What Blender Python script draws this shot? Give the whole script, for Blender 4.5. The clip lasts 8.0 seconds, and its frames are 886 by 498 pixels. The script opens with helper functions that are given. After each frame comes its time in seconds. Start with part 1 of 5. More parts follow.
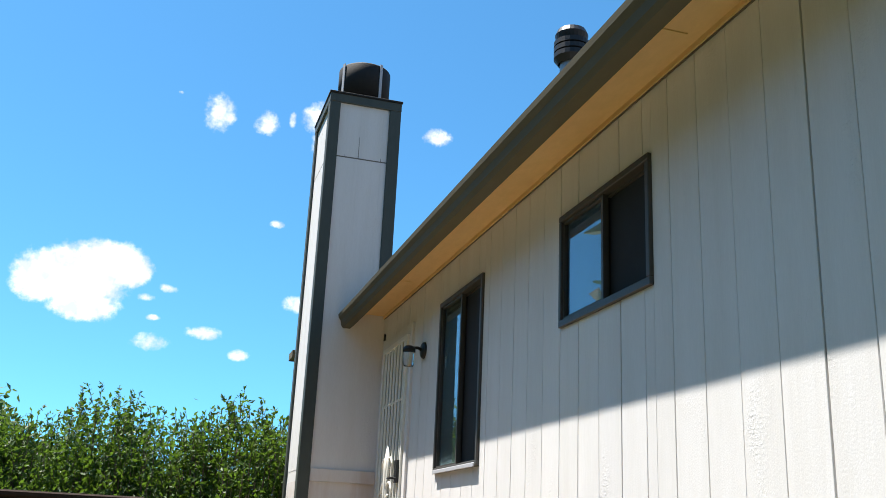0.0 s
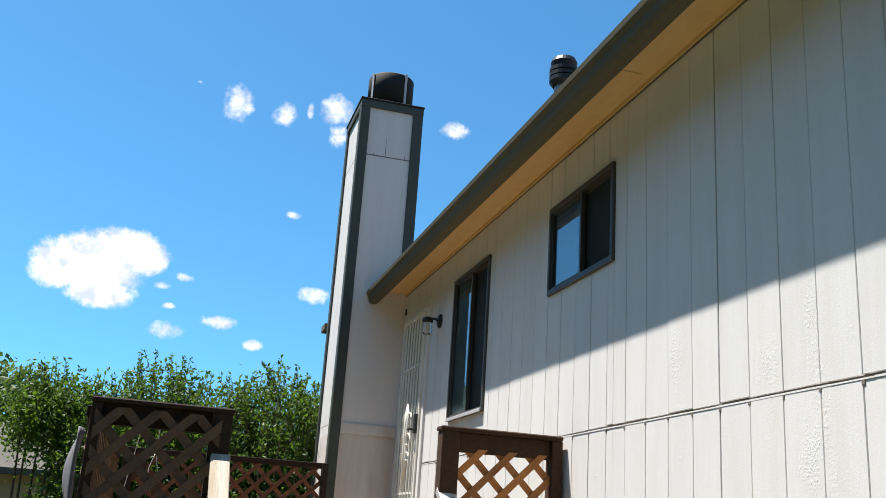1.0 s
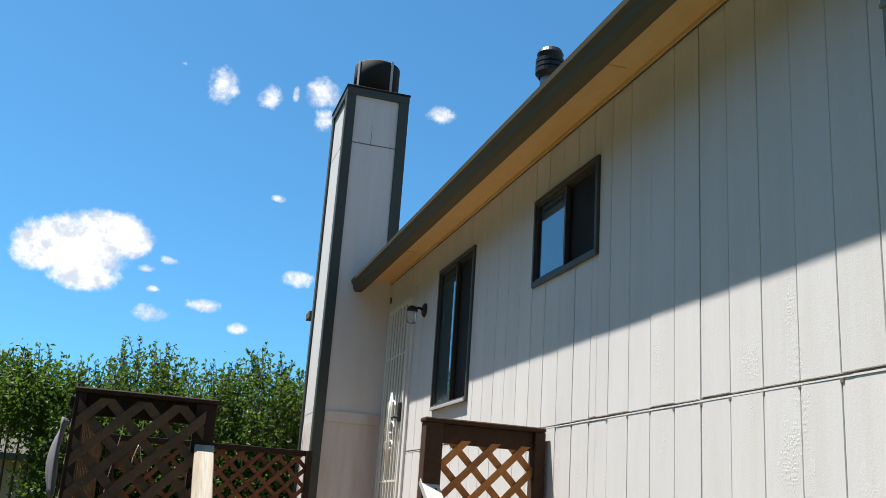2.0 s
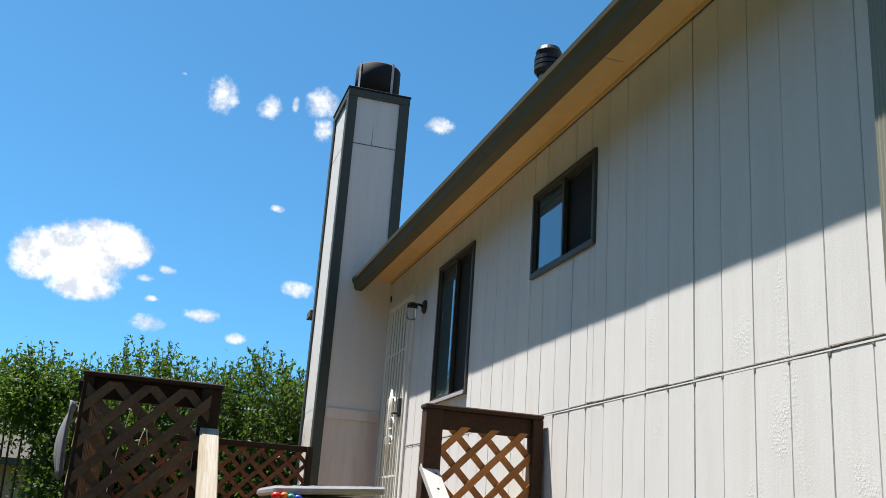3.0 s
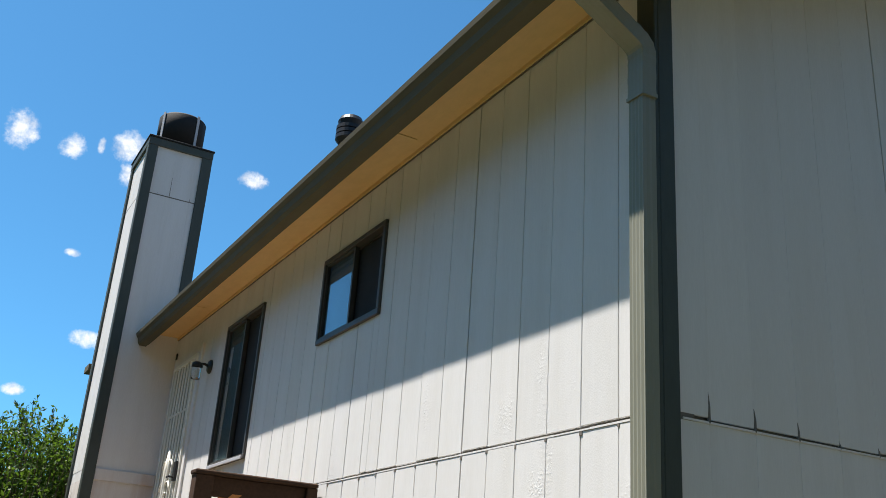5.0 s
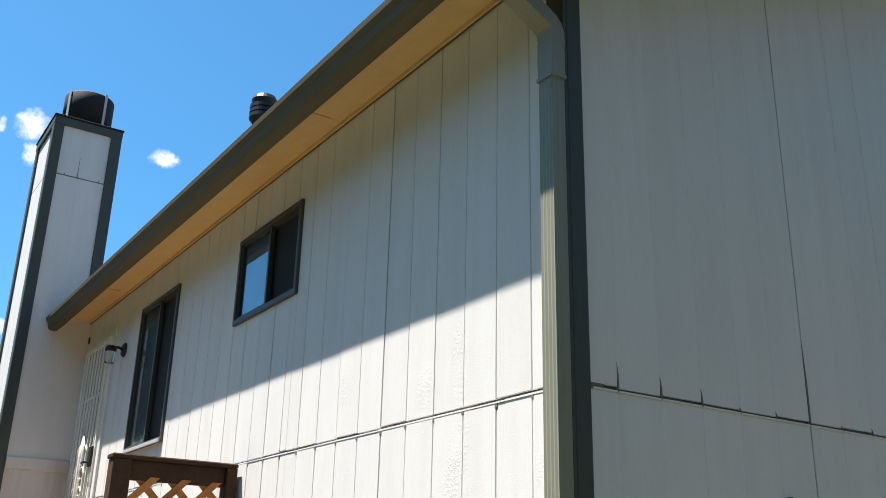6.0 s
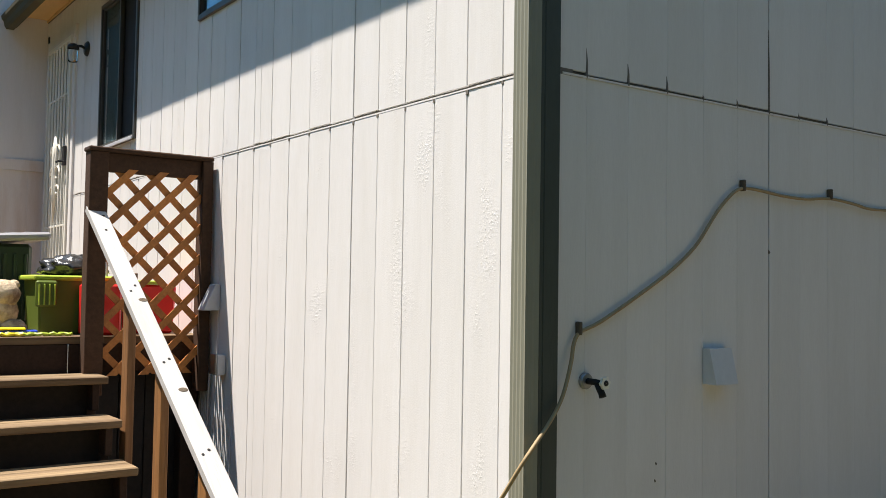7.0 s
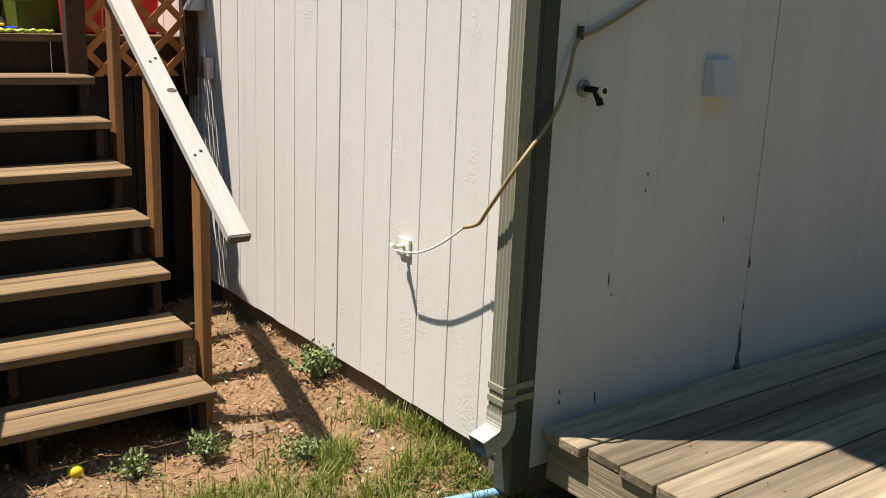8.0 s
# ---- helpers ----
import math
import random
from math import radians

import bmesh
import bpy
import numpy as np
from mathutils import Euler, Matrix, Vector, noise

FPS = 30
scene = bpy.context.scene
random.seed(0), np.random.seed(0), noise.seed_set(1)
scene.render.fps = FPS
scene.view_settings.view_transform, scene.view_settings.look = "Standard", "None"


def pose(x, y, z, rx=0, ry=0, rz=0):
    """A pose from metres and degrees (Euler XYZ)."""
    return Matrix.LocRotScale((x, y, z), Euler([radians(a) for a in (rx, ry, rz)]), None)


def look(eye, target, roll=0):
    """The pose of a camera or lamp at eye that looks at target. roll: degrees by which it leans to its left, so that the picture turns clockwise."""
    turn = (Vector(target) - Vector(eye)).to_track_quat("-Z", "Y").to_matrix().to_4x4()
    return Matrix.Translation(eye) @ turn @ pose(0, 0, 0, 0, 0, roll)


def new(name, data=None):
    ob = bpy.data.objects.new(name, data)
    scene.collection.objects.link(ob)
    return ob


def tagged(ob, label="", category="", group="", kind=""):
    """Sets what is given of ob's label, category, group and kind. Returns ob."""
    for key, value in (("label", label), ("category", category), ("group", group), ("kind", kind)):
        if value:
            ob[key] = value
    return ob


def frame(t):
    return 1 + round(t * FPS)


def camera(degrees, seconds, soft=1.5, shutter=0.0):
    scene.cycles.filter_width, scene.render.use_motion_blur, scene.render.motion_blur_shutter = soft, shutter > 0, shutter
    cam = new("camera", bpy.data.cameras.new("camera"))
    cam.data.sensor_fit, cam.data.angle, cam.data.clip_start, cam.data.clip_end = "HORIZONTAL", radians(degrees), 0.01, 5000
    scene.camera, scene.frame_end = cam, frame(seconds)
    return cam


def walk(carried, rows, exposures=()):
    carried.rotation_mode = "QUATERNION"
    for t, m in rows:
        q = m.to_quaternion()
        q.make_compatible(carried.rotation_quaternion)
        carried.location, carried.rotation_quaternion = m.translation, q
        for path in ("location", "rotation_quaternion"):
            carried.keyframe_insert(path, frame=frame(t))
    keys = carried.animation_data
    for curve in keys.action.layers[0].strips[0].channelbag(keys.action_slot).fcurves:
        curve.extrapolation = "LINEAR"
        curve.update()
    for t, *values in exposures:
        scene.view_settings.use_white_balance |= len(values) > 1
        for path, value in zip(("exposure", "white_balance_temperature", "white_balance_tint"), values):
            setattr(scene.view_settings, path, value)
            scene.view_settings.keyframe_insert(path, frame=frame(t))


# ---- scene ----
cam = camera(49.9, 8.0, soft=0.8)
PATH = [
    (0, (-1.745, -0.966, 2.396), (-1.215, 0.869, 2.987), 2.7),
    (0.1, (-1.793, -1.146, 2.329), (-1.286, 0.7, 2.909), 2.8),
    (0.2, (-1.863, -1.514, 2.195), (-1.383, 0.34, 2.771), 2.7),
    (0.3, (-2.028, -1.93, 2.083), (-1.548, -0.075, 2.655), 3.4),
    (0.5, (-2.049, -2.073, 1.997), (-1.589, -0.218, 2.587), 3.7),
    (1, (-2.054, -2.075, 1.982), (-1.553, -0.226, 2.558), 3.9),
    (1.5, (-2.039, -2.066, 1.981), (-1.527, -0.216, 2.541), 4.2),
    (2, (-2.06, -2.095, 2.017), (-1.525, -0.247, 2.564), 4.0),
    (2.2, (-2.045, -2.075, 2.002), (-1.511, -0.227, 2.548), 4.3),
    (3.3, (-2.09, -2.213, 1.86), (-1.556, -0.373, 2.433), 4.1),
    (3.5, (-2.079, -2.229, 1.859), (-1.537, -0.384, 2.41), 4.4),
    (4, (-2.069, -2.232, 1.865), (-1.461, -0.407, 2.413), 4.4),
    (4.5, (-2.015, -2.219, 1.857), (-1.316, -0.445, 2.459), 4.6),
    (5, (-1.996, -2.245, 1.905), (-1.12, -0.597, 2.624), 4.1),
    (5.2, (-1.986, -2.234, 1.911), (-1.047, -0.652, 2.694), 3.6),
    (6.3, (-2.036, -2.322, 1.864), (-0.956, -0.739, 2.434), 0.9),
    (6.5, (-2.044, -2.33, 1.841), (-0.93, -0.734, 2.301), 0.4),
    (7, (-2.066, -2.331, 1.796), (-0.899, -0.709, 1.888), 0.9),
    (7.2, (-2.039, -2.339, 1.758), (-0.874, -0.715, 1.686), 1.5),
    (7.5, (-2.034, -2.295, 1.744), (-0.859, -0.697, 1.494), 1.4),
    (8, (-2.032, -2.277, 1.742), (-0.874, -0.721, 1.253), 2.4),
]
walk(cam, [(t, look(eye, target, roll)) for t, eye, target, roll in PATH],
     exposures=[(0.0, 1.32, 6500, 10), (0.5, 1.28, 6500, 10), (1.2, 1.06, 6500, 10), (2.0, 0.96, 6500, 10), (3.5, 0.98, 6500, 10), (4.0, 0.92, 6500, 10), (4.6, 0.89, 6500, 10), (5.0, 1.02, 6500, 10), (5.2, 1.12, 6500, 10), (6.3, 1.40, 6550, 10), (6.5, 1.46, 6600, 10), (7.0, 1.13, 6800, 12), (7.5, 0.90, 7050, 12), (8.0, 0.86, 7200, 13)])

# ---- daylight ----
SUN_WAY = Vector((0.324, -0.2145, -1.0)).normalized()
sun = new("sun", bpy.data.lights.new("sun", "SUN"))
sun.data.energy, sun.data.angle, sun.data.color = 5.0, radians(0.55), (1.0, 0.95, 0.88)
sun.matrix_world = Matrix.Translation((0, 0, 30)) @ SUN_WAY.to_track_quat("-Z", "Y").to_matrix().to_4x4()

world = bpy.data.worlds.new("sky")
scene.world = world
world.use_nodes = True
wn, wl = world.node_tree.nodes, world.node_tree.links
wn.clear()
sky = wn.new("ShaderNodeTexSky")
sky.sky_type, sky.sun_disc = "NISHITA", False
sky.sun_elevation = math.asin(-SUN_WAY.z)
sky.sun_rotation = math.atan2(-SUN_WAY.x, -SUN_WAY.y)
sky.air_density, sky.dust_density, sky.ozone_density, sky.altitude = 1.0, 1.2, 2.0, 1600


def wmath(op, a, b=None, c=None):
    n = wn.new("ShaderNodeMath")
    n.operation = op
    for k, v in enumerate((a, b, c)):
        if v is None:
            continue
        if isinstance(v, (int, float)):
            n.inputs[k].default_value = v
        else:
            wl.new(v, n.inputs[k])
    return n.outputs[0]


way = wn.new("ShaderNodeTexCoord").outputs["Generated"]
lift = wn.new("ShaderNodeVectorMath")
lift.operation = "ADD"
lift.inputs[1].default_value = (0, 0, 0.05)
wl.new(way, lift.inputs[0])
wl.new(lift.outputs[0], sky.inputs["Vector"])


def puff_noise(scale, detail):
    n = wn.new("ShaderNodeTexNoise")
    n.inputs["Scale"].default_value, n.inputs["Detail"].default_value, n.inputs["Roughness"].default_value = scale, detail, 0.62
    wl.new(way, n.inputs["Vector"])
    return n.outputs["Fac"]


rough_edge = puff_noise(30, 6)
fine_edge = puff_noise(130, 4)
# fair-weather clouds: direction, width and height in radians
CLOUDS = [
    ((-0.0935, 0.9675, 0.2350), 0.118, 0.066), ((-0.0653, 0.9658, 0.2509), 0.092, 0.050), ((-0.0843, 0.9741, 0.2097), 0.076, 0.040),
    ((-0.1224, 0.9658, 0.2285), 0.066, 0.052), ((-0.0460, 0.9684, 0.2451), 0.052, 0.038), ((0.0217, 0.9134, 0.4066), 0.034, 0.040),
    ((0.0703, 0.9124, 0.4031), 0.027, 0.029), ((0.0952, 0.9077, 0.4087), 0.009, 0.019), ((0.1229, 0.9027, 0.4123), 0.040, 0.036),
    ((0.1269, 0.9123, 0.3894), 0.023, 0.030), ((0.2439, 0.8816, 0.4041), 0.030, 0.020), ((0.0939, 0.9468, 0.3077), 0.018, 0.009),
    ((0.1264, 0.9650, 0.2298), 0.038, 0.018), ((-0.0166, 0.9837, 0.1792), 0.043, 0.020), ((0.0337, 0.9805, 0.1935), 0.042, 0.014),
    ((0.0718, 0.9821, 0.1740), 0.022, 0.013), ((-0.0168, 0.9789, 0.2036), 0.016, 0.007), ((-0.0050, 0.9724, 0.2331), 0.023, 0.010),
    ((-0.0253, 0.9746, 0.2227), 0.023, 0.009), ((-0.0177, 0.9077, 0.4193), 0.008, 0.005),
]
cover = None
for centre, wide, high in CLOUDS:
    c = Vector(centre).normalized()
    u = c.cross(Vector((0, 0, 1))).normalized()
    v = u.cross(c)
    dots = []
    for axis, size in ((u, wide / 2), (v, high / 2)):
        n = wn.new("ShaderNodeVectorMath")
        n.operation = "DOT_PRODUCT"
        wl.new(way, n.inputs[0])
        n.inputs[1].default_value = axis / size
        dots.append(wmath("MULTIPLY", n.outputs["Value"], n.outputs["Value"]))
    ahead = wn.new("ShaderNodeVectorMath")
    ahead.operation = "DOT_PRODUCT"
    wl.new(way, ahead.inputs[0])
    ahead.inputs[1].default_value = c
    front = wmath("GREATER_THAN", ahead.outputs["Value"], 0.5)
    blob = wmath("MULTIPLY", wmath("SUBTRACT", 1.0, wmath("MINIMUM", wmath("ADD", *dots), 3.0)), front)
    blob = wmath("MULTIPLY", blob, 2.7 if high > 0.035 and centre[2] < 0.3 else 1.3)
    cover = blob if cover is None else wmath("MAXIMUM", cover, blob)
edge = wmath("ADD", cover, wmath("MULTIPLY", wmath("SUBTRACT", rough_edge, 0.48), 2.3))
edge = wmath("ADD", edge, wmath("MULTIPLY", wmath("SUBTRACT", fine_edge, 0.50), 2.2))
span = wn.new("ShaderNodeMapRange")
span.interpolation_type = "SMOOTHSTEP"
span.inputs["From Min"].default_value, span.inputs["From Max"].default_value = 0.0, 1.8
wl.new(edge, span.inputs["Value"])
inside = wmath("MULTIPLY", span.outputs["Result"], wmath("GREATER_THAN", cover, -1.2))
tint = wn.new("ShaderNodeMix")
tint.data_type, tint.blend_type = "RGBA", "MIX"
wl.new(inside, tint.inputs["Factor"])
grade = wn.new("ShaderNodeMix")
grade.data_type, grade.blend_type = "RGBA", "MULTIPLY"
grade.inputs["Factor"].default_value = 1.0
grade.inputs["B"].default_value = (0.48, 0.99, 1.13, 1)
wl.new(sky.outputs["Color"], grade.inputs["A"])
wl.new(grade.outputs["Result"], tint.inputs["A"])
shade = wn.new("ShaderNodeMix")
shade.data_type = "RGBA"
shade.inputs["A"].default_value, shade.inputs["B"].default_value = (4.2, 4.6, 5.2, 1), (6.6, 6.6, 6.6, 1)
puffs = wn.new("ShaderNodeMapRange")
puffs.interpolation_type = "SMOOTHSTEP"
puffs.inputs["From Min"].default_value, puffs.inputs["From Max"].default_value = 0.38, 0.56
wl.new(puff_noise(42, 5), puffs.inputs["Value"])
wl.new(puffs.outputs["Result"], shade.inputs["Factor"])
wl.new(shade.outputs["Result"], tint.inputs["B"])
back = wn.new("ShaderNodeBackground")
back.inputs["Strength"].default_value = 0.088
wl.new(tint.outputs["Result"], back.inputs["Color"])
wl.new(back.outputs["Background"], wn.new("ShaderNodeOutputWorld").inputs["Surface"])

# ---- materials ----


def surface(name, base, rough=0.7, metal=0.0, vary=0.12, scale=3.0, grain=40.0, stretch=(1, 1, 1), bump=0.2, bump_at=60.0,
            other=None, other_amount=0.5, per_piece=0.0, gloss=0.5, wave=None):
    """A procedural surface: base colour, broad blotches towards `other`, fine grain, relief, and a little change from piece to piece."""
    m = bpy.data.materials.new(name)
    m.use_nodes = True
    nt = m.node_tree
    ns, ls = nt.nodes, nt.links
    bsdf = ns["Principled BSDF"]
    where = ns.new("ShaderNodeNewGeometry").outputs["Position"]
    st = ns.new("ShaderNodeVectorMath")
    st.operation = "MULTIPLY"
    st.inputs[1].default_value = stretch
    ls.new(where, st.inputs[0])
    spread = st.outputs[0]
    if per_piece:
        info = ns.new("ShaderNodeObjectInfo").outputs["Random"]
        shift = ns.new("ShaderNodeVectorMath")
        shift.operation = "ADD"
        mul = ns.new("ShaderNodeMath")
        mul.operation = "MULTIPLY"
        mul.inputs[1].default_value = 37.0
        ls.new(info, mul.inputs[0])
        ls.new(spread, shift.inputs[0])
        ls.new(mul.outputs[0], shift.inputs[1])
        spread = shift.outputs[0]

    def tex(s, detail=5.0, vec=None):
        n = ns.new("ShaderNodeTexNoise")
        n.inputs["Scale"].default_value, n.inputs["Detail"].default_value, n.inputs["Roughness"].default_value = s, detail, 0.6
        ls.new(vec or spread, n.inputs["Vector"])
        return n.outputs["Fac"]

    broad, fine = tex(scale), tex(grain, 4.0)
    ramp = ns.new("ShaderNodeMapRange")
    ramp.inputs["From Min"].default_value, ramp.inputs["From Max"].default_value = 0.42, 0.68
    ls.new(broad, ramp.inputs["Value"])
    amount = ns.new("ShaderNodeMath")
    amount.operation = "MULTIPLY"
    amount.inputs[1].default_value = other_amount if other else 0.0
    ls.new(ramp.outputs[0], amount.inputs[0])
    mix = ns.new("ShaderNodeMix")
    mix.data_type = "RGBA"
    mix.inputs["A"].default_value = (*base, 1)
    mix.inputs["B"].default_value = (*(other or base), 1)
    ls.new(amount.outputs[0], mix.inputs["Factor"])
    value = ns.new("ShaderNodeMapRange")
    value.inputs["From Min"].default_value, value.inputs["From Max"].default_value = 0.25, 0.75
    value.inputs["To Min"].default_value, value.inputs["To Max"].default_value = 1 - vary, 1 + vary
    ls.new(fine, value.inputs["Value"])
    hsv = ns.new("ShaderNodeHueSaturation")
    ls.new(mix.outputs["Result"], hsv.inputs["Color"])
    level = value.outputs[0]
    if per_piece:
        piece = ns.new("ShaderNodeMapRange")
        piece.inputs["To Min"].default_value, piece.inputs["To Max"].default_value = 1 - per_piece, 1 + per_piece
        ls.new(info, piece.inputs["Value"])
        both = ns.new("ShaderNodeMath")
        both.operation = "MULTIPLY"
        ls.new(level, both.inputs[0])
        ls.new(piece.outputs[0], both.inputs[1])
        level = both.outputs[0]
    ls.new(level, hsv.inputs["Value"])
    ls.new(hsv.outputs[0], bsdf.inputs["Base Color"])
    rr = ns.new("ShaderNodeMapRange")
    rr.inputs["To Min"].default_value, rr.inputs["To Max"].default_value = max(rough - 0.12, 0.02), min(rough + 0.12, 1)
    ls.new(broad, rr.inputs["Value"])
    ls.new(rr.outputs[0], bsdf.inputs["Roughness"])
    bsdf.inputs["Metallic"].default_value = metal
    bsdf.inputs["Specular IOR Level"].default_value = gloss
    if bump:
        b = ns.new("ShaderNodeBump")
        b.inputs["Strength"].default_value, b.inputs["Distance"].default_value = bump, 0.01
        ls.new(tex(bump_at, 6.0), b.inputs["Height"])
        ls.new(b.outputs[0], bsdf.inputs["Normal"])
    return m


def siding_paint():
    """Thick off-white paint over rough-sawn plywood: raised grain along the board, blisters in patches, a few dark nicks."""
    m = surface("siding_paint", (0.702, 0.684, 0.668), 0.6, 0, 0.03, 1.3, 30, (6, 6, 0.7), 0, other=(0.60, 0.575, 0.535), other_amount=0.35, per_piece=0.02, gloss=0.3)
    ns, ls = m.node_tree.nodes, m.node_tree.links
    where = ns.new("ShaderNodeNewGeometry").outputs["Position"]

    def tex(scale, mul, detail=4.0):
        s = ns.new("ShaderNodeVectorMath")
        s.operation = "MULTIPLY"
        s.inputs[1].default_value = mul
        ls.new(where, s.inputs[0])
        n = ns.new("ShaderNodeTexNoise")
        n.inputs["Scale"].default_value, n.inputs["Detail"].default_value = scale, detail
        ls.new(s.outputs[0], n.inputs["Vector"])
        return n.outputs["Fac"]

    def m2(op, a, b):
        n = ns.new("ShaderNodeMath")
        n.operation = op
        for k, v in enumerate((a, b)):
            if isinstance(v, (int, float)):
                n.inputs[k].default_value = v
            else:
                ls.new(v, n.inputs[k])
        return n.outputs[0]

    grainy = tex(26, (1, 1, 0.10), 6)
    pits = tex(170, (1, 1, 0.8), 3)
    sawn = tex(60, (0.35, 0.35, 1.6), 3)
    patch = m2("MULTIPLY", m2("MAXIMUM", m2("SUBTRACT", tex(5.5, (1, 1, 0.45), 3), 0.545), 0.0), 11.0)
    blister = m2("MULTIPLY", m2("MAXIMUM", m2("SUBTRACT", tex(130, (1, 1, 0.6), 3), 0.52), 0.0), patch)
    height = m2("ADD", m2("ADD", m2("MULTIPLY", grainy, 0.22), m2("MULTIPLY", m2("MULTIPLY", sawn, patch), 0.12)), m2("ADD", m2("MULTIPLY", blister, 0.6), m2("MULTIPLY", pits, 0.09)))
    b = ns.new("ShaderNodeBump")
    b.inputs["Strength"].default_value, b.inputs["Distance"].default_value = 0.62, 0.010
    ls.new(height, b.inputs["Height"])
    ls.new(b.outputs[0], ns["Principled BSDF"].inputs["Normal"])
    return m


def glass(name, tint=(1, 1, 1), rough=0.0, ior=1.5):
    m = bpy.data.materials.new(name)
    m.use_nodes = True
    b = m.node_tree.nodes["Principled BSDF"]
    b.inputs["Base Color"].default_value = (*tint, 1)
    b.inputs["Roughness"].default_value, b.inputs["IOR"].default_value = rough, ior
    b.inputs["Transmission Weight"].default_value = 1.0
    return m


SIDING = siding_paint()
BACKING = surface("weathered_backing", (0.16, 0.14, 0.12), 0.9)
TRIM = surface("green_grey_trim_paint", (0.048, 0.057, 0.047), 0.6, 0, 0.10, 2.5, 30, (1, 1, 0.3), 0.15, other=(0.068, 0.078, 0.066), other_amount=0.6)
GUTTER = surface("olive_gutter_paint", (0.104, 0.086, 0.044), 0.8, 0, 0.06, 2.0, 25, (1, 0.3, 1), 0.05, other=(0.060, 0.064, 0.048))
SPOUT = surface("downspout_paint", (0.25, 0.245, 0.188), 0.45, 0, 0.05, 3.0, 30, (1, 1, 0.3), 0.05, other=(0.20, 0.205, 0.16))
# paler than the pipe: strong sun on the foot is put into its colour
SPOUTFOOT = surface("sunlit_spout_metal", (0.42, 0.42, 0.385), 0.45, 0.1, 0.08, 8, 50, bump=0.05, other=(0.30, 0.30, 0.26))
SOFFIT = surface("tan_soffit_paint", (0.80, 0.55, 0.25), 0.65, 0, 0.05, 1.2, 30, (1, 0.4, 1), 0.1, other=(0.68, 0.41, 0.16), other_amount=0.6)
SHINGLE = surface("grey_shingle", (0.13, 0.125, 0.12), 0.95, 0, 0.3, 3, 90, bump=0.5, per_piece=0.12)
FRAME = surface("bronze_aluminium", (0.075, 0.068, 0.060), 0.45, 0.2, 0.06, 3, 40, bump=0.03)
SCREEN = surface("insect_screen", (0.012, 0.012, 0.013), 0.85, 0, 0.1, 4, 200, bump=0.05)
ROOM = surface("dim_room_paint", (0.25, 0.22, 0.2), 0.9)
# blue of the sky reflected in window_1, painted on a sheet behind the pane
SKYBACK = surface("sky_reflection_blue", (0.085, 0.19, 0.30), 0.5, 0, 0.04, 2, 20, bump=0.0)
PANE = glass("window_glass", (0.92, 0.97, 1.0), 0.0, 1.52)
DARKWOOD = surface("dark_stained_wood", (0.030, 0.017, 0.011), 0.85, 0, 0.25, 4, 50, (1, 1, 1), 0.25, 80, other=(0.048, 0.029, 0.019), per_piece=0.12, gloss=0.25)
LATTICE = surface("red_brown_lattice_stain", (0.42, 0.155, 0.032), 0.7, 0, 0.22, 6, 60, (1, 1, 1), 0.2, 90, other=(0.24, 0.082, 0.022), other_amount=0.7, per_piece=0.18)
# darker copy of the red-brown lattice colour, for the fence face in shade
SHADEDLATTICE = surface("shaded_red_brown_lattice", (0.17, 0.058, 0.022), 0.8, 0, 0.25, 6, 60, (1, 1, 1), 0.2, 90, other=(0.085, 0.036, 0.018), other_amount=0.8, per_piece=0.2)
# faded stain, with the shadow on these slats also worked into the dark base
FADEDSHADE = surface("faded_shaded_lattice_stain", (0.120, 0.070, 0.038), 0.8, 0, 0.22, 6, 60, (1, 1, 1), 0.2, 90, other=(0.055, 0.034, 0.022), other_amount=0.7, per_piece=0.18)
TREAD = surface("worn_tread_wood", (0.215, 0.145, 0.074), 0.78, 0, 0.38, 6, 55, (0.05, 1.1, 1), 0.6, 45, other=(0.115, 0.068, 0.034), other_amount=1.0, per_piece=0.14)
POSTWOOD = surface("stained_post_wood", (0.26, 0.115, 0.032), 0.7, 0, 0.28, 5, 42, (1.6, 1.6, 0.10), 0.35, 42, other=(0.12, 0.055, 0.026), other_amount=0.7, per_piece=0.15)
BARERAIL = surface("bare_cream_rail_wood", (0.40, 0.36, 0.29), 0.7, 0, 0.18, 6, 60, (2.0, 0.12, 0.12), 0.3, 40, other=(0.27, 0.20, 0.12), other_amount=0.8)
WHITERAIL = surface("chalky_white_rail_paint", (0.45, 0.434, 0.42), 0.65, 0, 0.08, 6, 35, (1.5, 0.2, 0.2), 0.3, 40, other=(0.33, 0.30, 0.27), other_amount=0.5)
DECKWOOD = surface("grey_weathered_deck_wood", (0.255, 0.205, 0.142), 0.8, 0, 0.46, 2.5, 34, (0.06, 1.1, 1), 0.7, 40, other=(0.085, 0.066, 0.042), other_amount=1.0, per_piece=0.25)
DECKRIM = surface("weathered_rim_wood", (0.33, 0.265, 0.18), 0.8, 0, 0.5, 10, 105, (1.1, 0.03, 1), 0.6, 70, other=(0.18, 0.145, 0.10), other_amount=0.8)
# rust streaks are stains; the pinkish base holds warm bounce from the deck
STAINED = surface("rust_streaked_pink_bounce_paint", (0.68, 0.64, 0.61), 0.6, 0, 0.05, 0.9, 30, (6, 6, 0.8), 0.15, 60, other=(0.47, 0.34, 0.25), other_amount=0.55, gloss=0.3)
DIRT = surface("dry_yard_soil", (0.19, 0.110, 0.058), 0.95, 0, 0.55, 2.2, 45, bump=0.8, bump_at=40, other=(0.15, 0.10, 0.05), other_amount=0.8)


